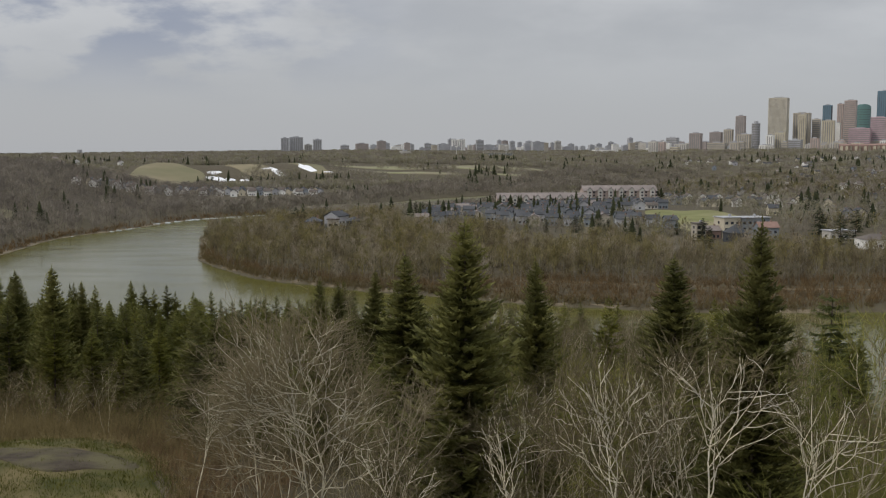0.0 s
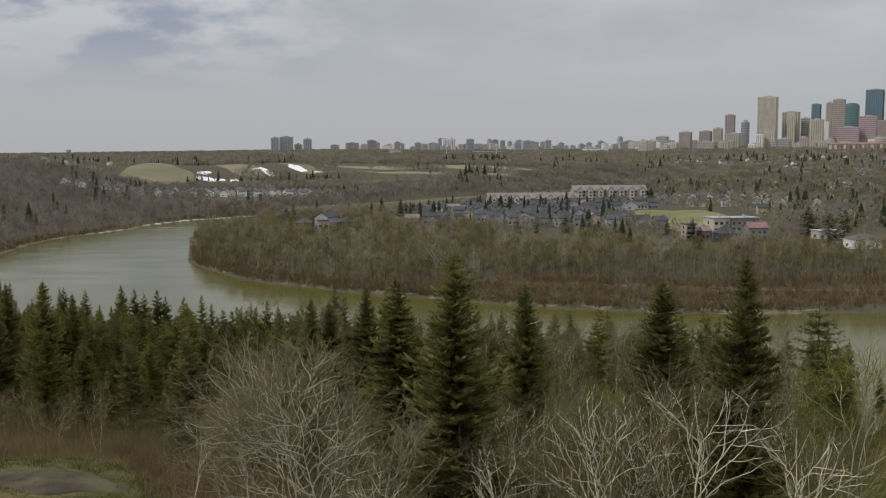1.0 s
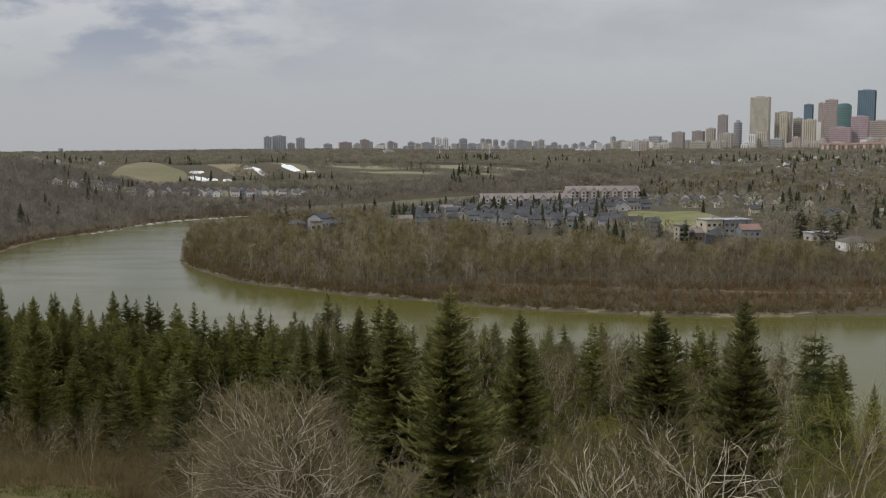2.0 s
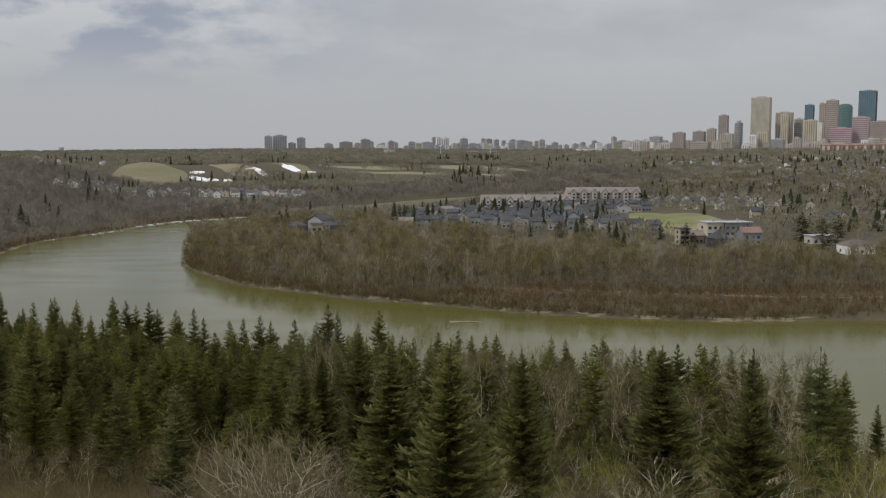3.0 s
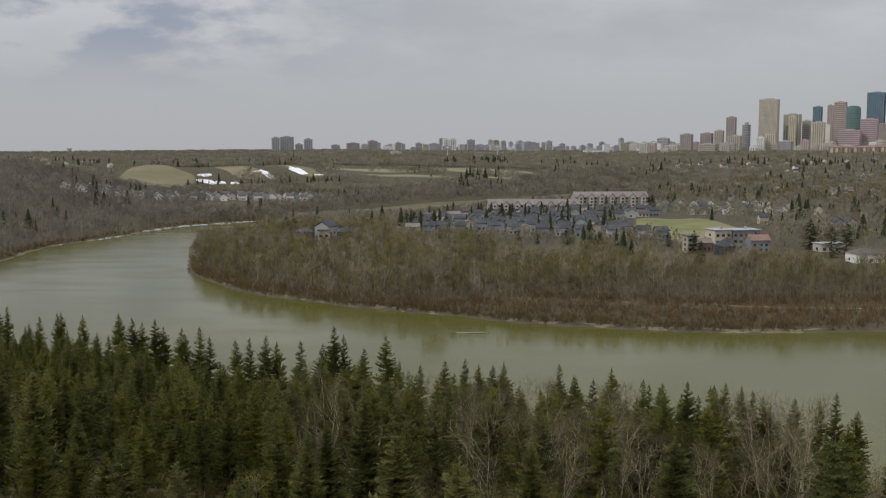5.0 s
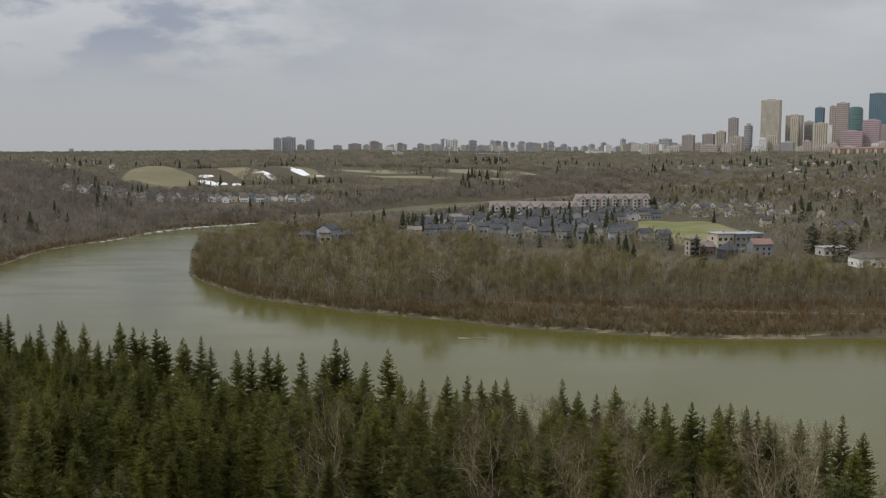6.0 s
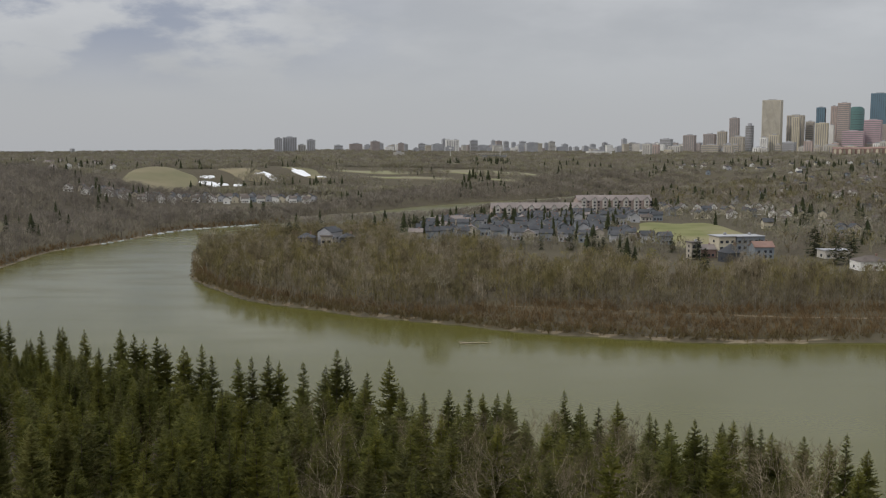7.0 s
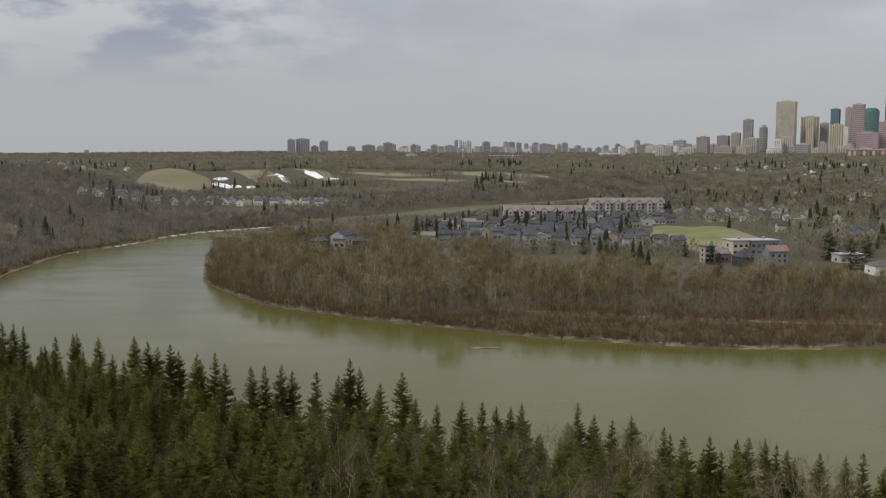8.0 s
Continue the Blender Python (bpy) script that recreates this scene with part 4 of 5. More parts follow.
CLEAR = [(-70, 446, 14), (-64, 430, 9), (163, 410, 15), (177, 400, 12), (142, 407, 8), (216, 366, 10), (220, 405, 10)]
ok = clear(shore, CLEAR)
shore, di = shore[ok], di[ok]
order = np.argsort(shore[:, 1])
shore, di = shore[order], di[order]
tree_shapes = []
for i, (wood, fuzz) in enumerate(MID[:4]):
    tree_shapes.append((raw_mesh("trunk", *wood, "wood_bark"), raw_mesh("crown", *fuzz, ("wood_grey", "wood_olive", "wood_rust", "wood_grey")[i])))
far_poplar = Stand("poplar_tree", tree_shapes, "leafless brown-grey poplar by the river", "tree", "poplars on the peninsula shore", 12.0)
for x, y in shore[:260]:
    far_poplar.put(float(x), float(y), h=rng.uniform(7, 11.5), rs=rng, fat=rng.uniform(0.8, 1.15))
rest = shore[260:]
for i, mat in enumerate(("wood_grey", "wood_olive", "wood_rust", "wood_pale", "wood_willow")):
    tpl = merge(MID[i])
    woods("poplar_wood", "leafless brown-grey poplar wood on the peninsula", mat, rest[i::5], tpl, np.random.RandomState(i).uniform(7, 12.5, len(rest[i::5])), 80 + i, 12.0)

# red osier brush along the foot of the wood
P = np.column_stack([rs.uniform(-150, 330, 56000), rs.uniform(240, 470, 56000)])
d2 = line_distance(P[:, 0], P[:, 1], INNER)
P = P[(d2 > 2.0) & (d2 < np.interp(P[:, 0], [-150, 0, 45, 330], [7, 9, 30, 30])) & ((d2 < 17.5) | (d2 > 20)) & ~inside(P[:, 0], P[:, 1], RIVER) & (P[:, 1] < 460)]
P = P[rs.rand(len(P)) < np.interp(P[:, 0], [-150, -20, 20, 400], [0.6, 0.8, 0.8, 0.8])]
thicket("red_brush", "red-brown leafless osier brush along the shore", "red_brush", P, rs.uniform(2.0, 4.6, len(P)), 90, stems=8, width=0.055)

# dark low brush that hangs over the water's edge
seg = rs.randint(1, 22, 2300)
f = rs.rand(2300, 1)
Q = INNER[seg] * (1 - f) + INNER[seg + 1] * f + rs.randn(2300, 2) * 2.4
Q = Q[~inside(Q[:, 0], Q[:, 1], RIVER)]
thicket("shore_brush", "dark leafless brush overhanging the water's edge", "brush_twig", Q, rs.uniform(1.4, 3.4, len(Q)), 91, stems=8, width=0.08)

seg = rs.randint(6, 21, 1300)
f = rs.rand(1300, 1)
Q = OUTER[seg] * (1 - f) + OUTER[seg + 1] * f + rs.randn(1300, 2) * 4.0
Q = Q[~inside(Q[:, 0], Q[:, 1], RIVER)]
thicket("shore_brush", "red-brown leafless brush along the far bank", "red_brush", Q, rs.uniform(1.5, 3.6, len(Q)), 92, stems=8, width=0.10)

# undergrowth within the wood
P = np.column_stack([rs.uniform(-160, 330, 26000), rs.uniform(240, 480, 26000)])
d2 = line_distance(P[:, 0], P[:, 1], INNER)
P = P[(d2 > 6) & (d2 < 85) & ((d2 < 17.5) | (d2 > 20)) & ~inside(P[:, 0], P[:, 1], RIVER)]
P = P[line_distance(P[:, 0], P[:, 1], OUTER) > 60]
P = P[clear(P, CLEAR)]
thicket("undergrowth", "leafless brown undergrowth in the peninsula wood", "wood_rust", P, rs.uniform(1.6, 3.6, len(P)), 93, stems=6, width=0.06)

# pale old cottonwoods that stand over the wood
for x, y, h in ((1, 316, 18), (4, 318, 15), (150, 372, 15), (157, 376, 16), (100, 352, 14), (60, 330, 14), (-40, 352, 13), (190, 350, 15), (-125, 395, 13)):
    aspen.put(x, y, h=h, rs=rng, fat=1.3, label="tall leafless cottonwood with pale forked limbs")

# far woods; their default tones carry painted haze
FAR = [merge(twig_crown(100 + i, 38, 11.0, 3.8, 3.0, 0.25, limbs=0, sides=3)) for i in range(3)]
HILL = [merge(twig_crown(105 + i, 62, 11.0, 3.7, 2.6, 0.13, limbs=0, sides=3)) for i in range(3)]
BIG = [grove(110 + i) for i in range(3)]


def far_wood(n, seed, x0, x1, y0, y1, test, shapes, h0, h1, label, tones=("hazed_grey", "hazed_olive", "hazed_brown")):
    rs = np.random.RandomState(seed)
    y = y0 + (y1 - y0) * rs.rand(n)
    x = (x0 + (x1 - x0) * rs.rand(n)) * y
    ok = ~inside(x, y, RIVER) & (np.minimum(line_distance(x, y, OUTER), line_distance(x, y, INNER)) > 4)
    ok &= test(x, y)
    P = np.column_stack([x, y])[ok]
    P = P[clear(P, CLEAR)]
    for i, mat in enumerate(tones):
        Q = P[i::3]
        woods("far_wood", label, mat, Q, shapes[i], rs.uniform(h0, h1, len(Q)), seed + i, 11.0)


def is_outer(x, y):
    return line_distance(x, y, OUTER) < line_distance(x, y, INNER)


def open_ground(x, y):
    hill = ((x + 394) / 58) ** 2 + ((y - 1050) / 90) ** 2 > 1
    park = ((x - 177) / 42) ** 2 + ((y - 505) / 88) ** 2 > 1
    return hill & park


def house_row(x, y):
    """The townhouses below the ski hill and the open ground before them."""
    d = y - 790 - 0.45 * (x + 300)
    return (x < -125) & (d > -60) & (d < 80)


def fairway(x, y):
    """Open ground of the golf course and ski runs."""
    return (x > -370) & (x < 175) & (y > 1000) & (y < 1265)


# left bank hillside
far_wood(3600, 200, -0.66, -0.30, 390, 950, lambda x, y: is_outer(x, y), HILL, 6, 11, "leafless grey-brown woods on the valley side", ("hill_dark", "hazed_brown", "hill_dark"))
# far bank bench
far_wood(13000, 210, -0.38, 0.36, 640, 1300, lambda x, y: is_outer(x, y) & (line_distance(x, y, OUTER) < 30 + 60 * ramp(x, -150, 0)), FAR, 7, 11.5, "leafless grey-brown woods along the far bank", ("hazed_brown", "hazed_brown", "hill_dark"))
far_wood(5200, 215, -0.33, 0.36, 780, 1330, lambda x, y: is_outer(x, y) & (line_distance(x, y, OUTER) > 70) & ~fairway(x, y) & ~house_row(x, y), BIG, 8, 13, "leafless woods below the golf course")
# between houses on the peninsula and up to the downtown slope
far_wood(420, 225, -0.12, 0.5, 420, 520, lambda x, y: ~is_outer(x, y) & open_ground(x, y) & ~((x > -20) & (x < 150) & (y > 460)), FAR, 4, 7, "leafless garden trees behind the peninsula wood")
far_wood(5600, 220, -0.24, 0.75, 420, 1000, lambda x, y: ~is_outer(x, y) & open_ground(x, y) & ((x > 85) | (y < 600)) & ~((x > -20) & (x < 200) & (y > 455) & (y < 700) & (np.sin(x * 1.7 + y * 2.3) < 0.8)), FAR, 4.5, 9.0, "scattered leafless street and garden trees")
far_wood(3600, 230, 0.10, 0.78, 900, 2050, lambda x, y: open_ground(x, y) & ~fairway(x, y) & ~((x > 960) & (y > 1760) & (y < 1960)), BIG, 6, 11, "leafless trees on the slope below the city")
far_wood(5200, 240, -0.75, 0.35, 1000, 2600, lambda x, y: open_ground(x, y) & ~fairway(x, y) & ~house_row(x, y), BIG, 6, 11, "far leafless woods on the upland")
far_wood(4000, 250, -0.75, 0.75, 2400, 4850, lambda x, y: x > -9e9, BIG, 8, 13, "far grey woods to the horizon, paled for haze")

far_wood(17000, 270, -0.25, 0.30, 640, 1150, lambda x, y: ~is_outer(x, y) & (line_distance(x, y, INNER) < 26), FAR, 5, 9, "leafless trees along the back shore", ("hazed_brown", "hazed_grey", "hill_dark"))
far_wood(1500, 280, 0.22, 0.75, 425, 1150, lambda x, y: ~is_outer(x, y) & open_ground(x, y) & ~((x < 345) & (y > 455) & (y < 730)), FAR, 8, 13, "large leafless garden trees on the slope", ("wood_rust", "hill_dark", "wood_olive"))

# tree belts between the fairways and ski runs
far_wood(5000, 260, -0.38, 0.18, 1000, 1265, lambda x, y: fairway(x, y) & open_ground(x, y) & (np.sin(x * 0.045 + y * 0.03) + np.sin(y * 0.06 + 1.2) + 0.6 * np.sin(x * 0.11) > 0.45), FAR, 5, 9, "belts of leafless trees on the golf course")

# dark conifers among the houses and on the hillsides
def tiered_conifer(seed, height=14.0, radius=2.6, tiers=9, spokes=9):
    """A far conifer: overlapping ragged skirts of boughs round a stem."""
    rs = np.random.RandomState(seed)
    pieces = [tube([(0, 0, -0.5), (0, 0, height * 0.5), (0, 0, height * 0.97)], [0.22, 0.14, 0.03], 3)]
    for k in range(tiers):
        f = 0.06 + 0.90 * k / tiers
        r = radius * (1 - f) ** 0.85 + 0.12
        z = f * height
        a = (np.arange(spokes) + rs.rand()) * 6.283 / spokes
        L = r * (0.65 + 0.55 * rs.rand(spokes))
        tip = np.column_stack([np.cos(a) * L, np.sin(a) * L, z - 0.25 * L + rs.randn(spokes) * 0.15])
        w = 0.42 * r + 0.05
        side = np.column_stack([-np.sin(a), np.cos(a), np.zeros(spokes)]) * w * 0.9
        top = np.column_stack([np.cos(a) * 0.05, np.sin(a) * 0.05, np.full(spokes, z + height * 0.13)])
        mid = tip * [0.55, 0.55, 1] + [0, 0, 0.12 * r]
        q = np.arange(spokes)[:, None] * 4
        pieces.append((np.stack([top, mid - side, tip, mid + side], 1).reshape(-1, 3), np.concatenate([q + [0, 1, 2], q + [0, 2, 3]])))
    return merge(pieces)


def far_conifers():
    shapes = [tiered_conifer(120, radius=3.6), tiered_conifer(121, radius=4.4), tiered_conifer(122, radius=3.2, tiers=10)]
    rs = np.random.RandomState(130)
    cy = np.concatenate([rs.uniform(430, 1700, 105), rs.uniform(430, 1250, 35)])
    cx = np.concatenate([rs.uniform(0.02, 0.70, 105), rs.uniform(-0.66, 0.05, 35)]) * cy
    k = rs.randint(0, 140, 760)
    x, y = cx[k] + rs.randn(760) * 14, cy[k] + rs.randn(760) * 26
    ok = ~inside(x, y, RIVER) & (np.minimum(line_distance(x, y, OUTER), line_distance(x, y, INNER)) > 25) & open_ground(x, y)
    P = np.column_stack([x, y])[ok]
    for i in range(3):
        woods("conifers", "dark spruces scattered among bare trees and houses", "far_needles", P[i::3], shapes[i], 4 + 12 * rs.rand(len(P[i::3])) ** 0.8, 140 + i, 14.0)


far_conifers()


def rim_conifers():
    """Dark spruces along the valley's rim and between the ski runs."""
    rs = np.random.RandomState(150)
    y = np.concatenate([rs.uniform(1130, 1600, 110), rs.uniform(985, 1050, 40)])
    x = np.concatenate([rs.uniform(-0.64, -0.12, 110) * y[:110], rs.uniform(-340, -130, 40)])
    P = np.column_stack([x, y])[open_ground(x, y)]
    woods("conifers", "dark spruces along the rim of the valley", "far_needles", P, tiered_conifer(123, radius=3.8), 5 + 8 * rs.rand(len(P)), 151, 14.0)


rim_conifers()

# tall conifers that stand out on the peninsula
yard_spruce = Stand("spruce_tree", [spruce_meshes(151, "far_needles", radius=2.9, spacing=0.5, spray=0.95, limbs=90), spruce_meshes(152, "far_needles", radius=2.4, spacing=0.5, spray=0.9, limbs=90)],
                    "tall dark spruce among houses on the peninsula", "tree", "peninsula spruces", 14.0)
for x, y, top in ((208, 384, 25), (216, 384, 27), (213, 415, 26), (263, 528, 26), (60, 429, 18), (49, 429, 18), (77, 429, 20), (89, 418, 18), (94, 418, 19), (121, 453, 15), (137, 430, 17),
                  (-95, 471, 22), (-90, 471, 21), (-24, 527, 21), (-20, 527, 22), (-15, 527, 21), (-11, 527, 20), (-1, 487, 17), (9, 473, 18), (24, 401, 19), (133, 366, 20), (142, 402, 21)):
    yard_spruce.put(x, y, top + 1.5, rs=rng, fat=rng.uniform(1.35, 1.9))


def log_drift(x, y):
    """Driftwood caught on a shallow bar."""
    root = tagged(new("driftwood"), "bleached driftwood logs caught on a river bar", "driftwood")
    root.matrix_basis = spot(x, y, 0)
    rs = np.random.RandomState(5)
    for i in range(6):
        L, a = 3 + 4 * rs.rand(), radians(-8 + 20 * rs.randn() * 0.5)
        c = np.array([rs.uniform(-5, 5), rs.uniform(-0.8, 0.8), 0.12])
        d = np.array([math.cos(a), math.sin(a), 0.02]) * L / 2
        part("log", raw_mesh("log", *tube([c - d, c + [0, 0.1, 0.05], c + d], [0.20, 0.17, 0.09], 6), "wood_pale", smooth=True), root)


log_drift(13, 266)

# ---- buildings ----
# the tower tones among these are paled and muted to paint in haze
for nm, a, b in (("beige", (0.43, 0.40, 0.33), (0.50, 0.465, 0.39)), ("brown", (0.30, 0.265, 0.25), (0.36, 0.32, 0.30)), ("grey", (0.34, 0.345, 0.36), (0.41, 0.415, 0.43)),
                 ("tan", (0.38, 0.345, 0.285), (0.45, 0.41, 0.345)), ("pale", (0.45, 0.43, 0.39), (0.53, 0.51, 0.47)), ("cream", (0.47, 0.425, 0.325), (0.55, 0.50, 0.39)),
                 ("white", (0.66, 0.65, 0.62), (0.74, 0.73, 0.70)), ("rose", (0.40, 0.325, 0.29), (0.46, 0.38, 0.34)), ("pink", (0.44, 0.315, 0.345), (0.51, 0.375, 0.405)),
                 ("brick", (0.23, 0.155, 0.13), (0.29, 0.20, 0.17)), ("slate", (0.060, 0.064, 0.070), (0.095, 0.098, 0.104)), ("shingle", (0.105, 0.09, 0.08), (0.15, 0.13, 0.115)),
                 ("blue_siding", (0.20, 0.225, 0.25), (0.25, 0.275, 0.30)), ("mauve_roof", (0.205, 0.178, 0.165), (0.26, 0.225, 0.208)), ("red_roof", (0.225, 0.145, 0.12), (0.275, 0.18, 0.15))):
    material(nm, a, b, 0.25, rough=0.85, c=tuple(v * 0.95 for v in a), c_scale=0.06)
glass_material("window", (0.035, 0.04, 0.05))
glass_material("tower_window", (0.215, 0.21, 0.205), 0.3)
glass_material("blueglass", (0.13, 0.20, 0.25), 0.2)
glass_material("greenglass", (0.12, 0.215, 0.205), 0.2)


def cyl(r, z0, z1, n=20):
    th = np.arange(n) * 2 * np.pi / n
    ring = np.column_stack([np.cos(th) * r, np.sin(th) * r])
    V = np.concatenate([np.column_stack([ring, np.full(n, z0)]), np.column_stack([ring, np.full(n, z1)]), [[0, 0, z1]]])
    T = []
    for j in range(n):
        k = (j + 1) % n
        T += [(j, k, n + k), (j, n + k, n + j), (n + j, n + k, 2 * n)]
    return V, np.array(T)


def tower(x, y, w, top, tone, style, label, deep=None, turn=None):
    """A high-rise: a glazed core with proud piers or floor bands, a parapet and a plant room."""
    z = ground_z(x, y) - 2
    pull = float(afar(y)) / (1.35 * y)            # the farthest blocks are drawn in, and are smaller for it
    px, w, top = x * pull, w * pull, 66 + (top - 66) * pull
    turn = (-32.0 if x > 0.27 * y else 12.0) if turn is None else turn
    w = w * (0.82 if turn < -20 else 0.92)      # the turned block shows two of its sides
    H, d = top - z, deep or max(18, min(w * 0.7, 34))
    root = tagged(new("tower_block"), label, "building", "skyline towers")
    root.matrix_basis = spot(px, y, z, turn)
    a, b = w / 2, d / 2
    glazed = tone.endswith("glass")
    if style == "round":
        part("core", raw_mesh("core", *cyl(a - 0.6, 0, H - 4, 28), "tower_window"), root)
        me = raw_mesh("floor_band", *cyl(a, 0, 1.6, 28), tone)
        for i in range(int(H / 5)):
            part("floor_band", me, root).location.z = i * 5 + 1
        part("plant_room", raw_mesh("plant_room", *cyl(a * 0.5, H - 4, H + 3, 20), tone), root)
        return root
    if style == "dome":
        part("core", raw_mesh("core", *cyl(a - 0.4, 0, H - 14, 28), tone), root)
        th = np.linspace(0, np.pi / 2, 6)
        for lo, hi in zip(th[:-1], th[1:]):
            part("cap_ring", raw_mesh("cap_ring", *cyl((a - 0.4) * math.cos(lo), H - 14 + 14 * math.sin(lo), H - 14 + 14 * math.sin(hi), 28), tone), root)
        me = raw_mesh("floor_band", *cyl(a, 0, 0.8, 28), "slate")
        for i in range(int((H - 14) / 8)):
            part("floor_band", me, root).location.z = i * 8 + 4
        return root
    core = raw_mesh("core", *box(-a + 0.5, a - 0.5, -b + 0.5, b - 0.5, 0, H - 0.6), tone if style == "plain" or glazed else "tower_window")
    part("core", core, root)
    part("parapet", raw_mesh("parapet", *box(-a, a, -b, b, H - 3.5, H), tone), root)
    if style in ("plain", "ribs", "fine"):
        n = max(3, int(w / {"plain": 4.5, "ribs": 6.5, "fine": 3.4}[style]))
        pw = w / n * {"plain": 0.45, "ribs": 0.52, "fine": 0.72}[style]
        me = raw_mesh("pier", *box(-pw / 2, pw / 2, -b, b, 0, H - 3.5), tone)
        for i in range(n + 1):
            part("pier", me, root).location.x = -a + pw / 2 + (w - pw) * i / n
    if style == "bands":
        n = max(3, int(H / 6))
        me = raw_mesh("floor_band", *box(-a, a, -b, b, 0, 3.0), tone)
        for i in range(n):
            part("floor_band", me, root).location.z = (H - 3.5) * i / n
    if glazed:
        n = max(4, int(w / 6))
        me = raw_mesh("mullion", *box(-0.35, 0.35, -b - 0.1, b + 0.1, 0, H - 3.5), "slate")
        for i in range(n + 1):
            part("mullion", me, root).location.x = -a + 0.35 + (w - 0.7) * i / n
    if style == "stepped":
        part("cap", raw_mesh("cap", *box(-a * 0.72, a * 0.72, -b * 0.8, b * 0.8, H, H + 7), tone), root)
    part("plant_room", raw_mesh("plant_room", *box(-a * 0.45, a * 0.4, -b * 0.5, b * 0.5, H, H + 3.2), "grey"), root)
    return root


tower(1017, 2250, 66, 213, "beige", "fine", "beige high-rise block on the skyline")
tower(911, 2270, 33, 160, "brown", "ribs", "brown high-rise block on the skyline")
tower(941, 2230, 31, 140, "grey", "round", "grey high-rise block on the skyline")
tower(894, 2200, 44, 103, "tan", "ribs", "tan high-rise block on the skyline")
tower(886, 2300, 32, 120, "tan", "ribs", "tan high-rise block on the skyline")
tower(855, 2320, 43, 112, "brown", "ribs", "brown high-rise block on the skyline")
tower(778, 2280, 42, 108, "brown", "ribs", "brown high-rise block on the skyline")
tower(797, 2150, 63, 78, "tan", "bands", "tan high-rise block on the skyline")
tower(709, 2200, 45, 75, "pale", "ribs", "pale grey high-rise block on the skyline")
tower(1113, 2300, 58, 170, "tan", "ribs", "tan high-rise block on the skyline")
tower(1085, 2240, 24, 163, "cream", "ribs", "cream high-rise block on the skyline")
tower(1168, 2320, 30, 152, "tan", "bands", "tan high-rise block on the skyline")
tower(1253, 2420, 33, 201, "blueglass", "glass", "blue glass high-rise block on the skyline")
tower(1169, 2250, 43, 145, "cream", "ribs", "cream high-rise block on the skyline")
tower(1226, 2300, 16, 140, "white", "plain", "white high-rise block on the skyline")
tower(1247, 2330, 21, 200, "rose", "ribs", "rose-brown high-rise block on the skyline")
tower(1251, 2280, 42, 207, "rose", "bands", "rose-brown high-rise block on the skyline")
tower(1358, 2400, 58, 203, "greenglass", "dome", "green glass high-rise block on the skyline")
tower(1462, 2450, 65, 249, "blueglass", "glass", "blue glass high-rise block on the skyline")
tower(1238, 2200, 73, 120, "pink", "bands", "pink high-rise block on the skyline")
tower(1301, 2210, 58, 153, "pink", "bands", "pink high-rise block on the skyline")
tower(1397, 2260, 80, 142, "rose", "bands", "rose-brown high-rise block on the skyline")
tower(963, 2180, 25, 100, "white", "ribs", "white high-rise block on the skyline")
tower(998, 2190, 34, 108, "cream", "ribs", "cream high-rise block on the skyline")
tower(1052, 2120, 33, 73, "pale", "ribs", "pale grey high-rise block on the skyline")
tower(1088, 2120, 29, 71, "tan", "ribs", "tan high-rise block on the skyline")
tower(1129, 2130, 34, 78, "pale", "ribs", "pale grey high-rise block on the skyline")
tower(1018, 2140, 43, 86, "grey", "bands", "grey high-rise block on the skyline")
tower(809, 3200, 20, 107, "grey", "plain", "grey high-rise block on the skyline")
tower(899, 2900, 53, 104, "grey", "bands", "grey high-rise block on the skyline")
tower(319, 4200, 22, 110, "grey", "plain", "grey high-rise block on the skyline")
tower(326, 3900, 33, 104, "brown", "plain", "brown high-rise block on the skyline")
tower(393, 4200, 29, 104, "grey", "bands", "grey high-rise block on the skyline")
tower(445, 4300, 23, 99, "grey", "plain", "grey high-rise block on the skyline")
tower(475, 4100, 37, 103, "grey", "bands", "grey high-rise block on the skyline")
tower(179, 3600, 38, 104, "grey", "bands", "grey high-rise block on the skyline")
tower(565, 4200, 35, 95, "pale", "plain", "pale grey high-rise block on the skyline")
tower(634, 4300, 23, 96, "grey", "plain", "grey high-rise block on the skyline")
tower(636, 4100, 34, 103, "pale", "bands", "pale grey high-rise block on the skyline")
tower(743, 4300, 36, 89, "grey", "plain", "grey high-rise block on the skyline")
tower(905, 4300, 33, 89, "grey", "plain", "grey high-rise block on the skyline")
tower(952, 4200, 29, 98, "grey", "bands", "grey high-rise block on the skyline")
tower(901, 3400, 60, 92, "pale", "bands", "pale grey high-rise block on the skyline")
tower(699, 2500, 29, 63, "white", "ribs", "white high-rise block on the skyline")
tower(738, 2520, 29, 65, "cream", "ribs", "cream high-rise block on the skyline")
tower(-544, 2550, 29, 100, "grey", "ribs", "grey high-rise block on the skyline")
tower(-509, 2570, 50, 103, "grey", "ribs", "brown high-rise block on the skyline")
tower(-473, 2600, 29, 78, "pale", "ribs", "pale grey high-rise block on the skyline")
tower(-434, 2560, 31, 95, "grey", "ribs", "grey high-rise block on the skyline")
tower(-438, 3300, 40, 78, "grey", "bands", "grey high-rise block on the skyline")
tower(-369, 3500, 42, 61, "grey", "plain", "grey high-rise block on the skyline")
tower(-196, 3600, 41, 77, "grey", "bands", "grey high-rise block on the skyline")
tower(-156, 3600, 33, 85, "grey", "ribs", "grey high-rise block on the skyline")
tower(-74, 3600, 33, 88, "grey", "bands", "grey high-rise block on the skyline")
tower(-33, 3500, 42, 77, "white", "plain", "white high-rise block on the skyline")
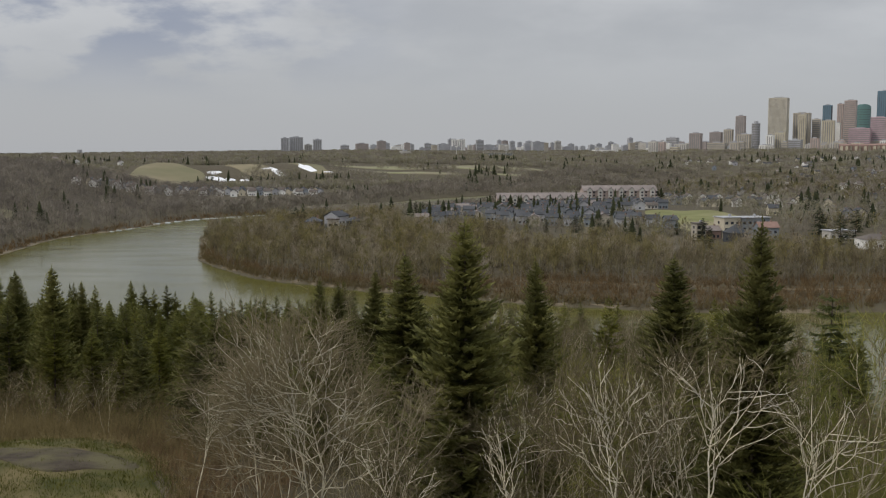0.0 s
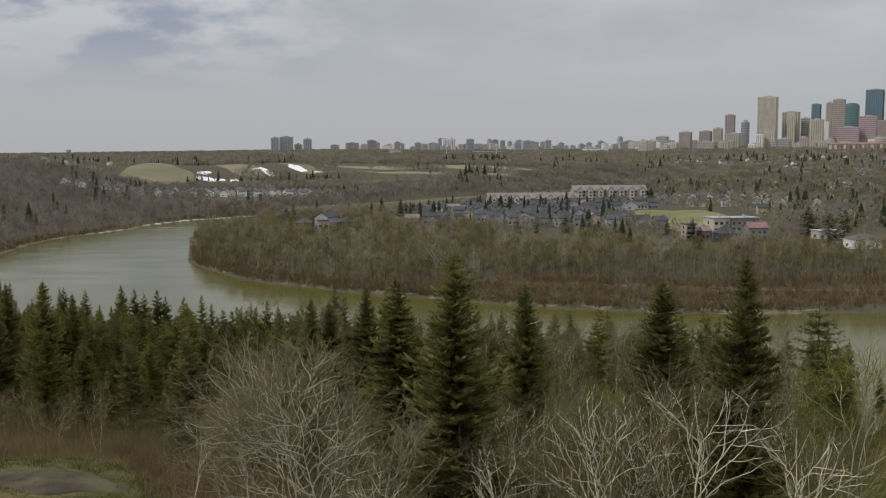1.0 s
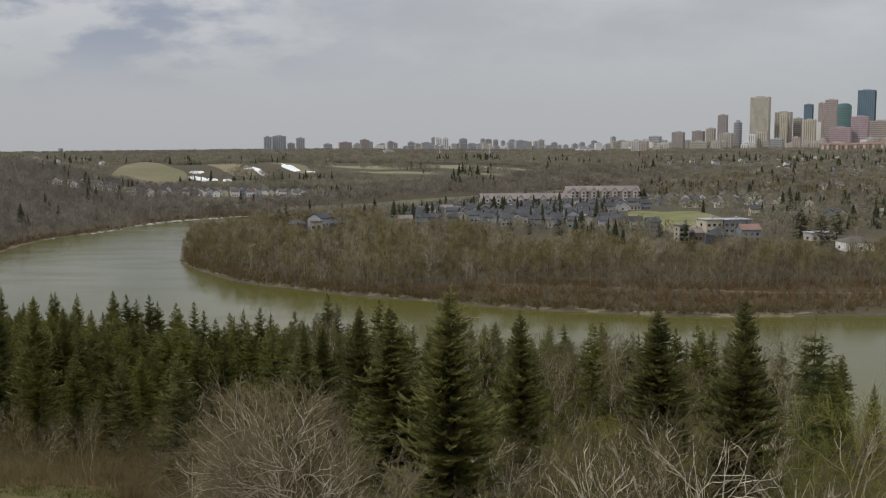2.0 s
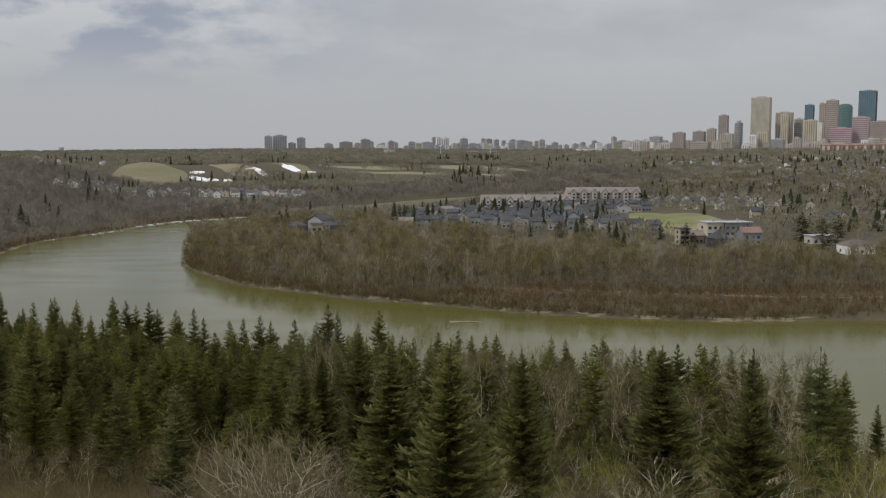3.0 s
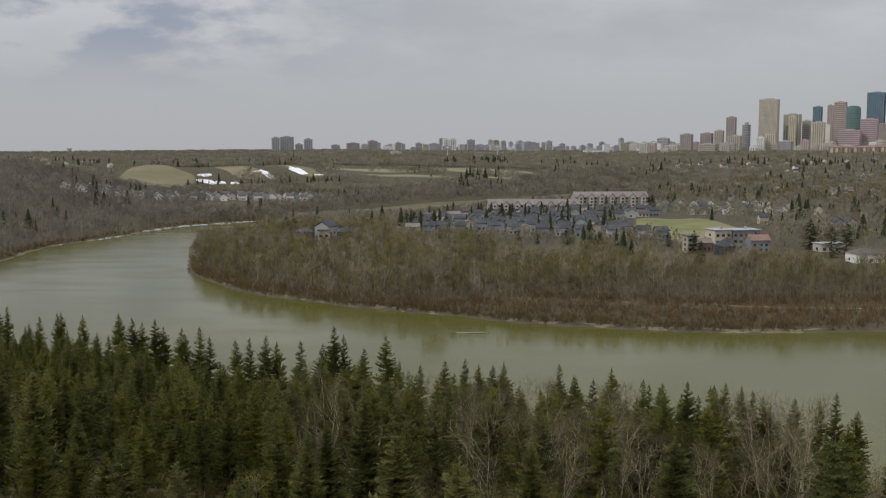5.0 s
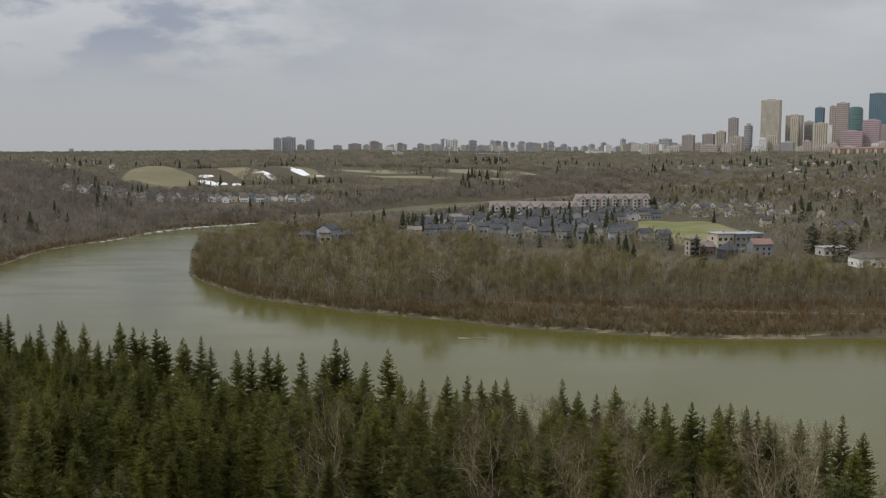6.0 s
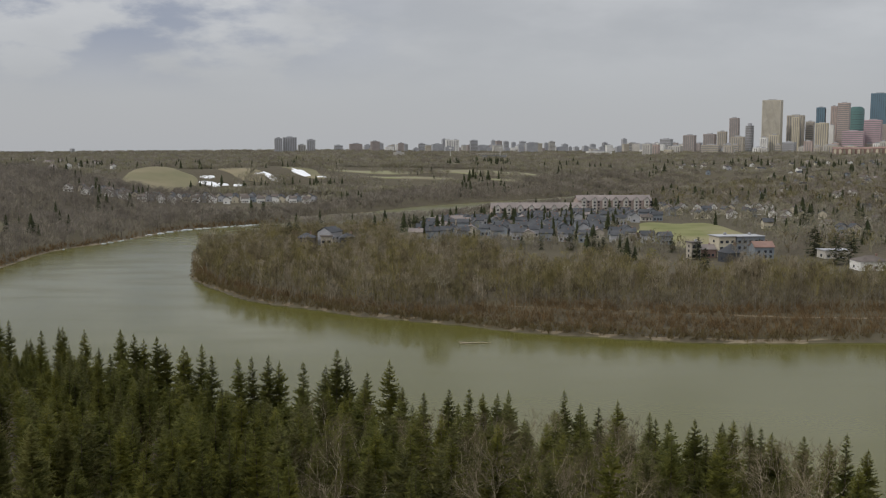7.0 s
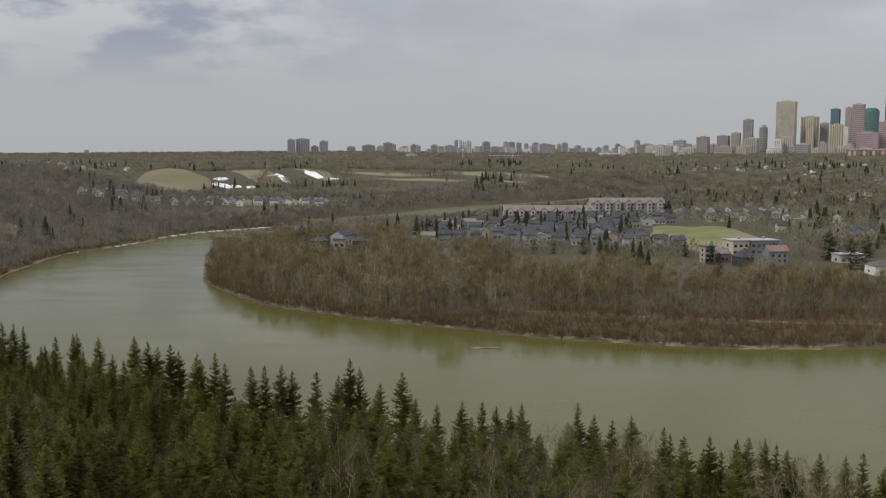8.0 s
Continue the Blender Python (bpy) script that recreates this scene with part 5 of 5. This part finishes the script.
tower(16, 3700, 39, 80, "grey", "bands", "grey high-rise block on the skyline")
tower(39, 3900, 27, 113, "grey", "ribs", "grey high-rise block on the skyline")
tower(56, 3500, 29, 106, "white", "ribs", "white high-rise block on the skyline")
tower(89, 3500, 32, 106, "white", "ribs", "white high-rise block on the skyline")


cr = random.Random(77)
for k in range(110):                      # lower blocks of the far city
    y = cr.uniform(2600, 4600)
    x = y * cr.uniform(-0.12, 0.36)
    tower(x, y, cr.uniform(20, 60), ground_z(x, y) + cr.uniform(14, 38), cr.choice(("grey", "pale", "tan", "white", "grey", "brown")), "plain", "low city block on the horizon")
for k in range(34):                       # mid-rise apartments at the foot of downtown
    y = cr.uniform(1950, 2250)
    x = y * cr.uniform(0.27, 0.66)
    tower(x, y, cr.uniform(18, 40), ground_z(x, y) + cr.uniform(12, 34), cr.choice(("pale", "tan", "cream", "rose", "white", "grey")), cr.choice(("ribs", "bands")), "mid-rise apartment block below downtown")


def gable_roof(w, d, z, rise, eave=0.5):
    a, b = w / 2 + eave, d / 2 + eave
    V = np.array([(-a, -b, z), (a, -b, z), (a, b, z), (-a, b, z), (-a, 0, z + rise), (a, 0, z + rise)], float)
    V2 = V + [0, 0, 0.25]
    P = np.concatenate([V, V2])
    T = np.array([(6, 7, 11), (6, 11, 10), (8, 9, 10), (8, 10, 11), (0, 5, 1), (0, 4, 5), (2, 4, 3), (2, 5, 4), (0, 1, 7), (0, 7, 6), (2, 3, 9), (2, 9, 8),
                  (0, 6, 10), (0, 10, 4), (4, 10, 9), (4, 9, 3), (1, 5, 11), (1, 11, 7), (5, 2, 8), (5, 8, 11)])
    return P, T


def hip_roof(w, d, z, rise, eave=0.5):
    a, b, r = w / 2 + eave, d / 2 + eave, max(0.3, w / 2 - d / 2)
    V = np.array([(-a, -b, z), (a, -b, z), (a, b, z), (-a, b, z), (-r, 0, z + rise), (r, 0, z + rise)], float)
    return V, np.array([(0, 1, 5), (0, 5, 4), (2, 3, 4), (2, 4, 5), (1, 2, 5), (3, 0, 4), (0, 2, 1), (0, 3, 2)])


def house_walls(w, d, h, rise, gable):
    V, Q = box(-w / 2, w / 2, -d / 2, d / 2, -1, h)
    T = np.concatenate([Q[:, [0, 1, 2]], Q[:, [0, 2, 3]]])
    if gable:
        G = np.array([(-w / 2, -d / 2, h), (-w / 2, d / 2, h), (-w / 2, 0, h + rise * 0.93), (w / 2, -d / 2, h), (w / 2, d / 2, h), (w / 2, 0, h + rise * 0.93)], float)
        T = np.concatenate([T, np.array([(8, 10, 9), (11, 12, 13)])])
        V = np.concatenate([V, G])
    return V, T


def house(w, d, h, rise, wall, roof, label, gable=True, group="houses", chimney=True):
    root = tagged(new("house"), label, "house", group)
    part("wall", raw_mesh("wall", *house_walls(w, d, h, rise, gable), wall), root)
    rf = part("roof", raw_mesh("roof", *(gable_roof if gable else hip_roof)(w, d, h, rise), roof), root)
    if chimney:
        part("chimney", raw_mesh("chimney", *box(w * 0.2, w * 0.2 + 0.8, -0.4, 0.4, h, h + rise + 0.9), "brick"), rf)
    win = raw_mesh("window", *box(-0.7, 0.7, -0.06, 0.06, -0.7, 0.7), "window")
    for fl in range(max(1, int(h / 2.7))):
        for k in (-0.28, 0.05, 0.32):
            o = part("window", win, root)
            o.location = (k * w, -d / 2, 1.5 + fl * 2.7)
    o = part("window", win, root)
    o.location, o.rotation_euler = (-w / 2, 0.1 * d, 1.6), (0, 0, radians(90))
    o = part("window", win, root)
    o.location, o.rotation_euler = (w / 2, -0.1 * d, h - 1.2), (0, 0, radians(90))
    part("door", raw_mesh("door", *box(-0.5, 0.5, -d / 2 - 0.05, -d / 2 + 0.02, 0, 2.1), "brick"), root)
    return root


def settle(ob, x, y, turn):
    m = spot(x, y, ground_z(x, y), turn)
    if ob.get("used"):
        c = copy_thing(ob, m)
        return c
    ob["used"] = 1
    ob.matrix_basis = m
    return ob


VILLA = [house(8.6, 7, 5.0, 2.6, "grey", "slate", "grey two-storey house with a dark roof"), house(8, 6.6, 5.0, 2.6, "blue_siding", "slate", "blue-grey two-storey house with a slate roof"),
         house(9.5, 7, 3.0, 2.1, "pale", "shingle", "pale bungalow with a brown shingle roof"), house(8, 7, 5.0, 2.8, "white", "shingle", "white gabled house with a brown roof"),
         house(9, 7.5, 4.6, 2.3, "tan", "mauve_roof", "tan house with a mauve-brown roof"), house(7.6, 7, 5.0, 2.7, "cream", "slate", "cream gabled house with a dark roof")]
hr = random.Random(9)
for row in range(11):                     # townhouse rows behind the peninsula wood
    for k in range(17):
        x, y = -14 + k * 10.6 + hr.uniform(-2, 2) + row * 3.5, 480 + row * 20 + hr.uniform(-3, 3) - k * 1.0
        if hr.random() < 0.12 or (y > 650 and x < 75) or ((x - 177) / 46) ** 2 + ((y - 520) / 70) ** 2 < 1:
            continue
        settle(VILLA[hr.choice((0, 0, 1, 1, 1, 2, 4))], x, y, hr.choice((0, 0, 90, 90, 8)) + hr.uniform(-6, 6))
for k in range(120):                      # houses on the slope towards the city
    y = hr.uniform(430, 1500)
    x = y * hr.uniform(0.30, 0.68)
    if ((x - 177) / 50) ** 2 + ((y - 520) / 76) ** 2 < 1 or line_distance(np.array([x]), np.array([y]), INNER)[0] < 95:
        continue
    settle(VILLA[hr.randrange(6)], x, y, hr.uniform(-30, 30) + hr.choice((0, 90)))
for k in range(24):                       # white-gabled houses beyond the park
    x, y = 222 + (k % 8) * 15 + hr.uniform(-3, 3), 630 + (k // 8) * 42 + hr.uniform(-8, 8)
    settle(VILLA[hr.choice((3, 3, 5, 2))], x, y, hr.choice((90, 70, 110)) + hr.uniform(-8, 8))
for k in range(58):                       # white-fronted townhouses below the ski hill
    x = -372 + k * 4.0
    y = 778 + 0.42 * (x + 300) + 6 * math.sin(k) + (k % 4) * 15
    settle(VILLA[(3, 5, 3, 0, 3, 1)[k % 6]], x, y, hr.choice((90, 90, 0)) + hr.uniform(-8, 8))
for k in range(34):                       # upland houses at the rim
    y = hr.uniform(900, 1700)
    x = y * hr.uniform(-0.62, -0.42)
    settle(VILLA[hr.choice((2, 3, 4))], x, y, hr.uniform(0, 180))


def condo(x, y, turn, w, d, h, n, label):
    root = tagged(new("apartment_house"), label, "building", "apartment houses")
    root.matrix_basis = spot(x, y, ground_z(x, y), turn)
    part("wall", raw_mesh("wall", *house_walls(w, d, h, 5, True), "rose"), root)
    rf = part("roof", raw_mesh("roof", *gable_roof(w, d, h, 5.0, 0.8), "mauve_roof"), root)
    bay = raw_mesh("bay", *merge([house_walls(5.0, 4.0, h + 1.2, 2.6, True)]), "pale")
    cap = raw_mesh("bay_roof", *gable_roof(5.0, 4.0, h + 1.2, 2.6, 0.4), "mauve_roof")
    win = raw_mesh("window", *box(-0.9, 0.9, -0.08, 0.08, -0.8, 0.8), "window")
    for i in range(n):
        bx = -w / 2 + w * (i + 0.5) / n
        o = part("bay", bay, root)
        o.location, o.rotation_euler = (bx, -d / 2 - 0.6, 0), (0, 0, radians(90))
        c = part("bay_roof", cap, o)
        for fl in range(int(h / 3)):
            o = part("window", win, root)
            o.location = (bx + w / n / 2 * 0.9, -d / 2 - 0.03, 1.8 + fl * 3.0)
            o = part("window", win, root)
            o.location = (bx, -d / 2 - 3.12, 1.8 + fl * 3.0)
    return root


condo(92, 690, 3, 84, 16, 9.0, 8, "long rose-coloured apartment house with gabled bays and a mauve roof")
condo(171, 720, 5, 72, 18, 12.0, 7, "rose-coloured apartment house with cream gabled bays")


def flat_block(x, y, turn, w, d, h, wall, roof, label, floors=3):
    """A flat-roofed house with a projecting roof slab and rows of windows."""
    root = tagged(new("house"), label, "house", "large houses")
    root.matrix_basis = spot(x, y, ground_z(x, y), turn)
    part("wall", raw_mesh("wall", *box(-w / 2, w / 2, -d / 2, d / 2, -1, h), wall), root)
    part("roof", raw_mesh("roof", *box(-w / 2 - 0.6, w / 2 + 0.6, -d / 2 - 0.6, d / 2 + 0.6, h, h + 0.4), roof), root)
    part("chimney", raw_mesh("chimney", *box(w * 0.1, w * 0.1 + 1.2, -0.6, 0.6, h + 0.4, h + 1.8), "grey"), root)
    win = raw_mesh("window", *box(-0.9, 0.9, -0.07, 0.07, -0.75, 0.75), "window")
    n = max(2, int(w / 3.2))
    for fl in range(floors):
        for i in range(n):
            o = part("window", win, root)
            o.location = (-w / 2 + w * (i + 0.5) / n, -d / 2, 1.6 + fl * (h - 1) / floors)
        o = part("window", win, root)
        o.location, o.rotation_euler = (-w / 2, 0, 1.6 + fl * (h - 1) / floors), (0, 0, radians(90))
    return root


flat_block(160, 414, 12, 10, 12, 11.5, "cream", "grey", "cream three-storey house with a flat grey roof beside the park")
flat_block(174, 416, 12, 17, 12, 11.0, "blue_siding", "grey", "blue-grey three-storey house with a flat roof", 3)
settle(house(11, 8, 6.5, 3.0, "blue_siding", "red_roof", "blue-sided house with a red-brown roof", group="large houses"), 177, 402, 6)
settle(house(9.5, 9, 5.0, 4.6, "slate", "slate", "dark steep-roofed house among bare trees", gable=False, group="large houses"), 157, 394, 20)
flat_block(142, 408, 8, 5.5, 8, 9.0, "tan", "shingle", "narrow tan stuccoed house with a flat roof", 3)
settle(house(9, 8, 4.5, 2.6, "brick", "mauve_roof", "low brick house with a brown gable", group="large houses"), 150, 412, 8)
flat_block(220, 408, 10, 15, 9, 4.5, "pale", "grey", "low pale house with a flat grey roof", 1)
settle(house(15, 11, 4.6, 2.6, "white", "shingle", "white house with a hipped brown roof", gable=False, group="large houses"), 217, 369, 5)
settle(house(12, 10, 8.0, 3.0, "grey", "slate", "tall pale grey house with a steep dark roof among bare trees", group="large houses"), -66, 453, 62)
settle(house(10, 9, 6.5, 2.6, "shingle", "slate", "dark brown house with a dark roof among bare trees", gable=False, group="large houses"), -79, 446, 0)
flat_block(-65, 432, 5, 6.5, 7, 8.5, "tan", "shingle", "tan stuccoed house with a flat roof", 2)
settle(house(9, 8, 6.0, 2.4, "slate", "slate", "dark house with a low dark roof among bare trees", gable=False, group="large houses"), -54, 443, 10)


def stadium(x, y, w, h):
    """A long pale grandstand with a shed roof and raking columns."""
    root = tagged(new("grandstand"), "long pale grandstand across the valley", "grandstand")
    root.matrix_basis = spot(x, y, ground_z(x, y), 4)
    part("stand", raw_mesh("stand", *box(-w / 2, w / 2, -6, 8, -1, h * 0.55), "grey"), root)
    part("roof", raw_mesh("roof", *box(-w / 2 - 2, w / 2 + 2, -10, 9, h - 1.2, h), "pale"), root)
    me = raw_mesh("column", *box(-0.5, 0.5, -8, -7, 0, h - 1.2), "pale")
    for i in range(9):
        part("column", me, root).location.x = -w / 2 + w * i / 8


def light_mast(x, y, top):
    root = tagged(new("floodlight_mast"), "tall white floodlight mast", "mast", "floodlight masts")
    z = ground_z(x, y)
    root.matrix_basis = spot(x, y, z)
    H = top - z
    part("pole", raw_mesh("pole", *tube([(0, 0, -1), (0, 0, H * 0.5), (0, 0, H)], [0.9, 0.7, 0.5], 6), "white"), root)
    part("lamp_rack", raw_mesh("lamp_rack", *box(-4, 4, -0.6, 0.6, H - 2, H + 1.5), "white"), root)


stadium(148, 2000, 78, 9)
light_mast(36, 1990, 68), light_mast(170, 1990, 70)
tower(504, 2300, 82, 58, "white", "bands", "long low white warehouse", deep=30)
tower(-105, 2050, 30, 56, "pale", "plain", "pale boxy building on the upland", deep=20)


def arch_condos(x, y, n):
    """A row of brick apartment houses with round-arched cream bays."""
    for i in range(n):
        root = tagged(new("apartment_house"), "red-brick apartment house with tall cream arched bays", "building", "arched apartment houses")
        ax, ay = x + i * 26, y + i * 4
        root.matrix_basis = spot(ax, ay, ground_z(ax, ay) - 1, -24)
        part("wall", raw_mesh("wall", *box(-12.5, 12.5, -8, 8, -2, 15), "brick"), root)
        part("roof", raw_mesh("roof", *gable_roof(25, 16, 15, 4.5), "brick"), root)
        th = np.linspace(0, np.pi, 9)
        prof = [(-3.2, 0), (-3.2, 11)] + [(-3.2 * math.cos(t), 11 + 3.2 * math.sin(t)) for t in th[1:-1]] + [(3.2, 11), (3.2, 0)]
        m = len(prof)
        V = np.array([(px, -9.2, pz) for px, pz in prof] + [(px, -7.9, pz) for px, pz in prof])
        T = [(0, j + 1, j) for j in range(1, m - 1)] + [(j, j + 1, m + j + 1) for j in range(m - 1)] + [(j, m + j + 1, m + j) for j in range(m - 1)]
        me = raw_mesh("arched_bay", V, np.array(T), "cream")
        for bx in (-6.3, 6.3):
            part("arched_bay", me, root).location.x = bx


arch_condos(1030, 1900, 7)


def water_tower(x, y, top):
    root = tagged(new("water_tower"), "grey water tower far off on the horizon", "water tower")
    z = ground_z(x, y)
    root.matrix_basis = spot(x, y, z)
    H = top - z
    part("tank", raw_mesh("tank", *cyl(10, H * 0.55, H, 18), "grey"), root)
    part("stem", raw_mesh("stem", *cyl(4, -1, H * 0.55, 12), "grey"), root)


water_tower(-1494, 3600, 62)
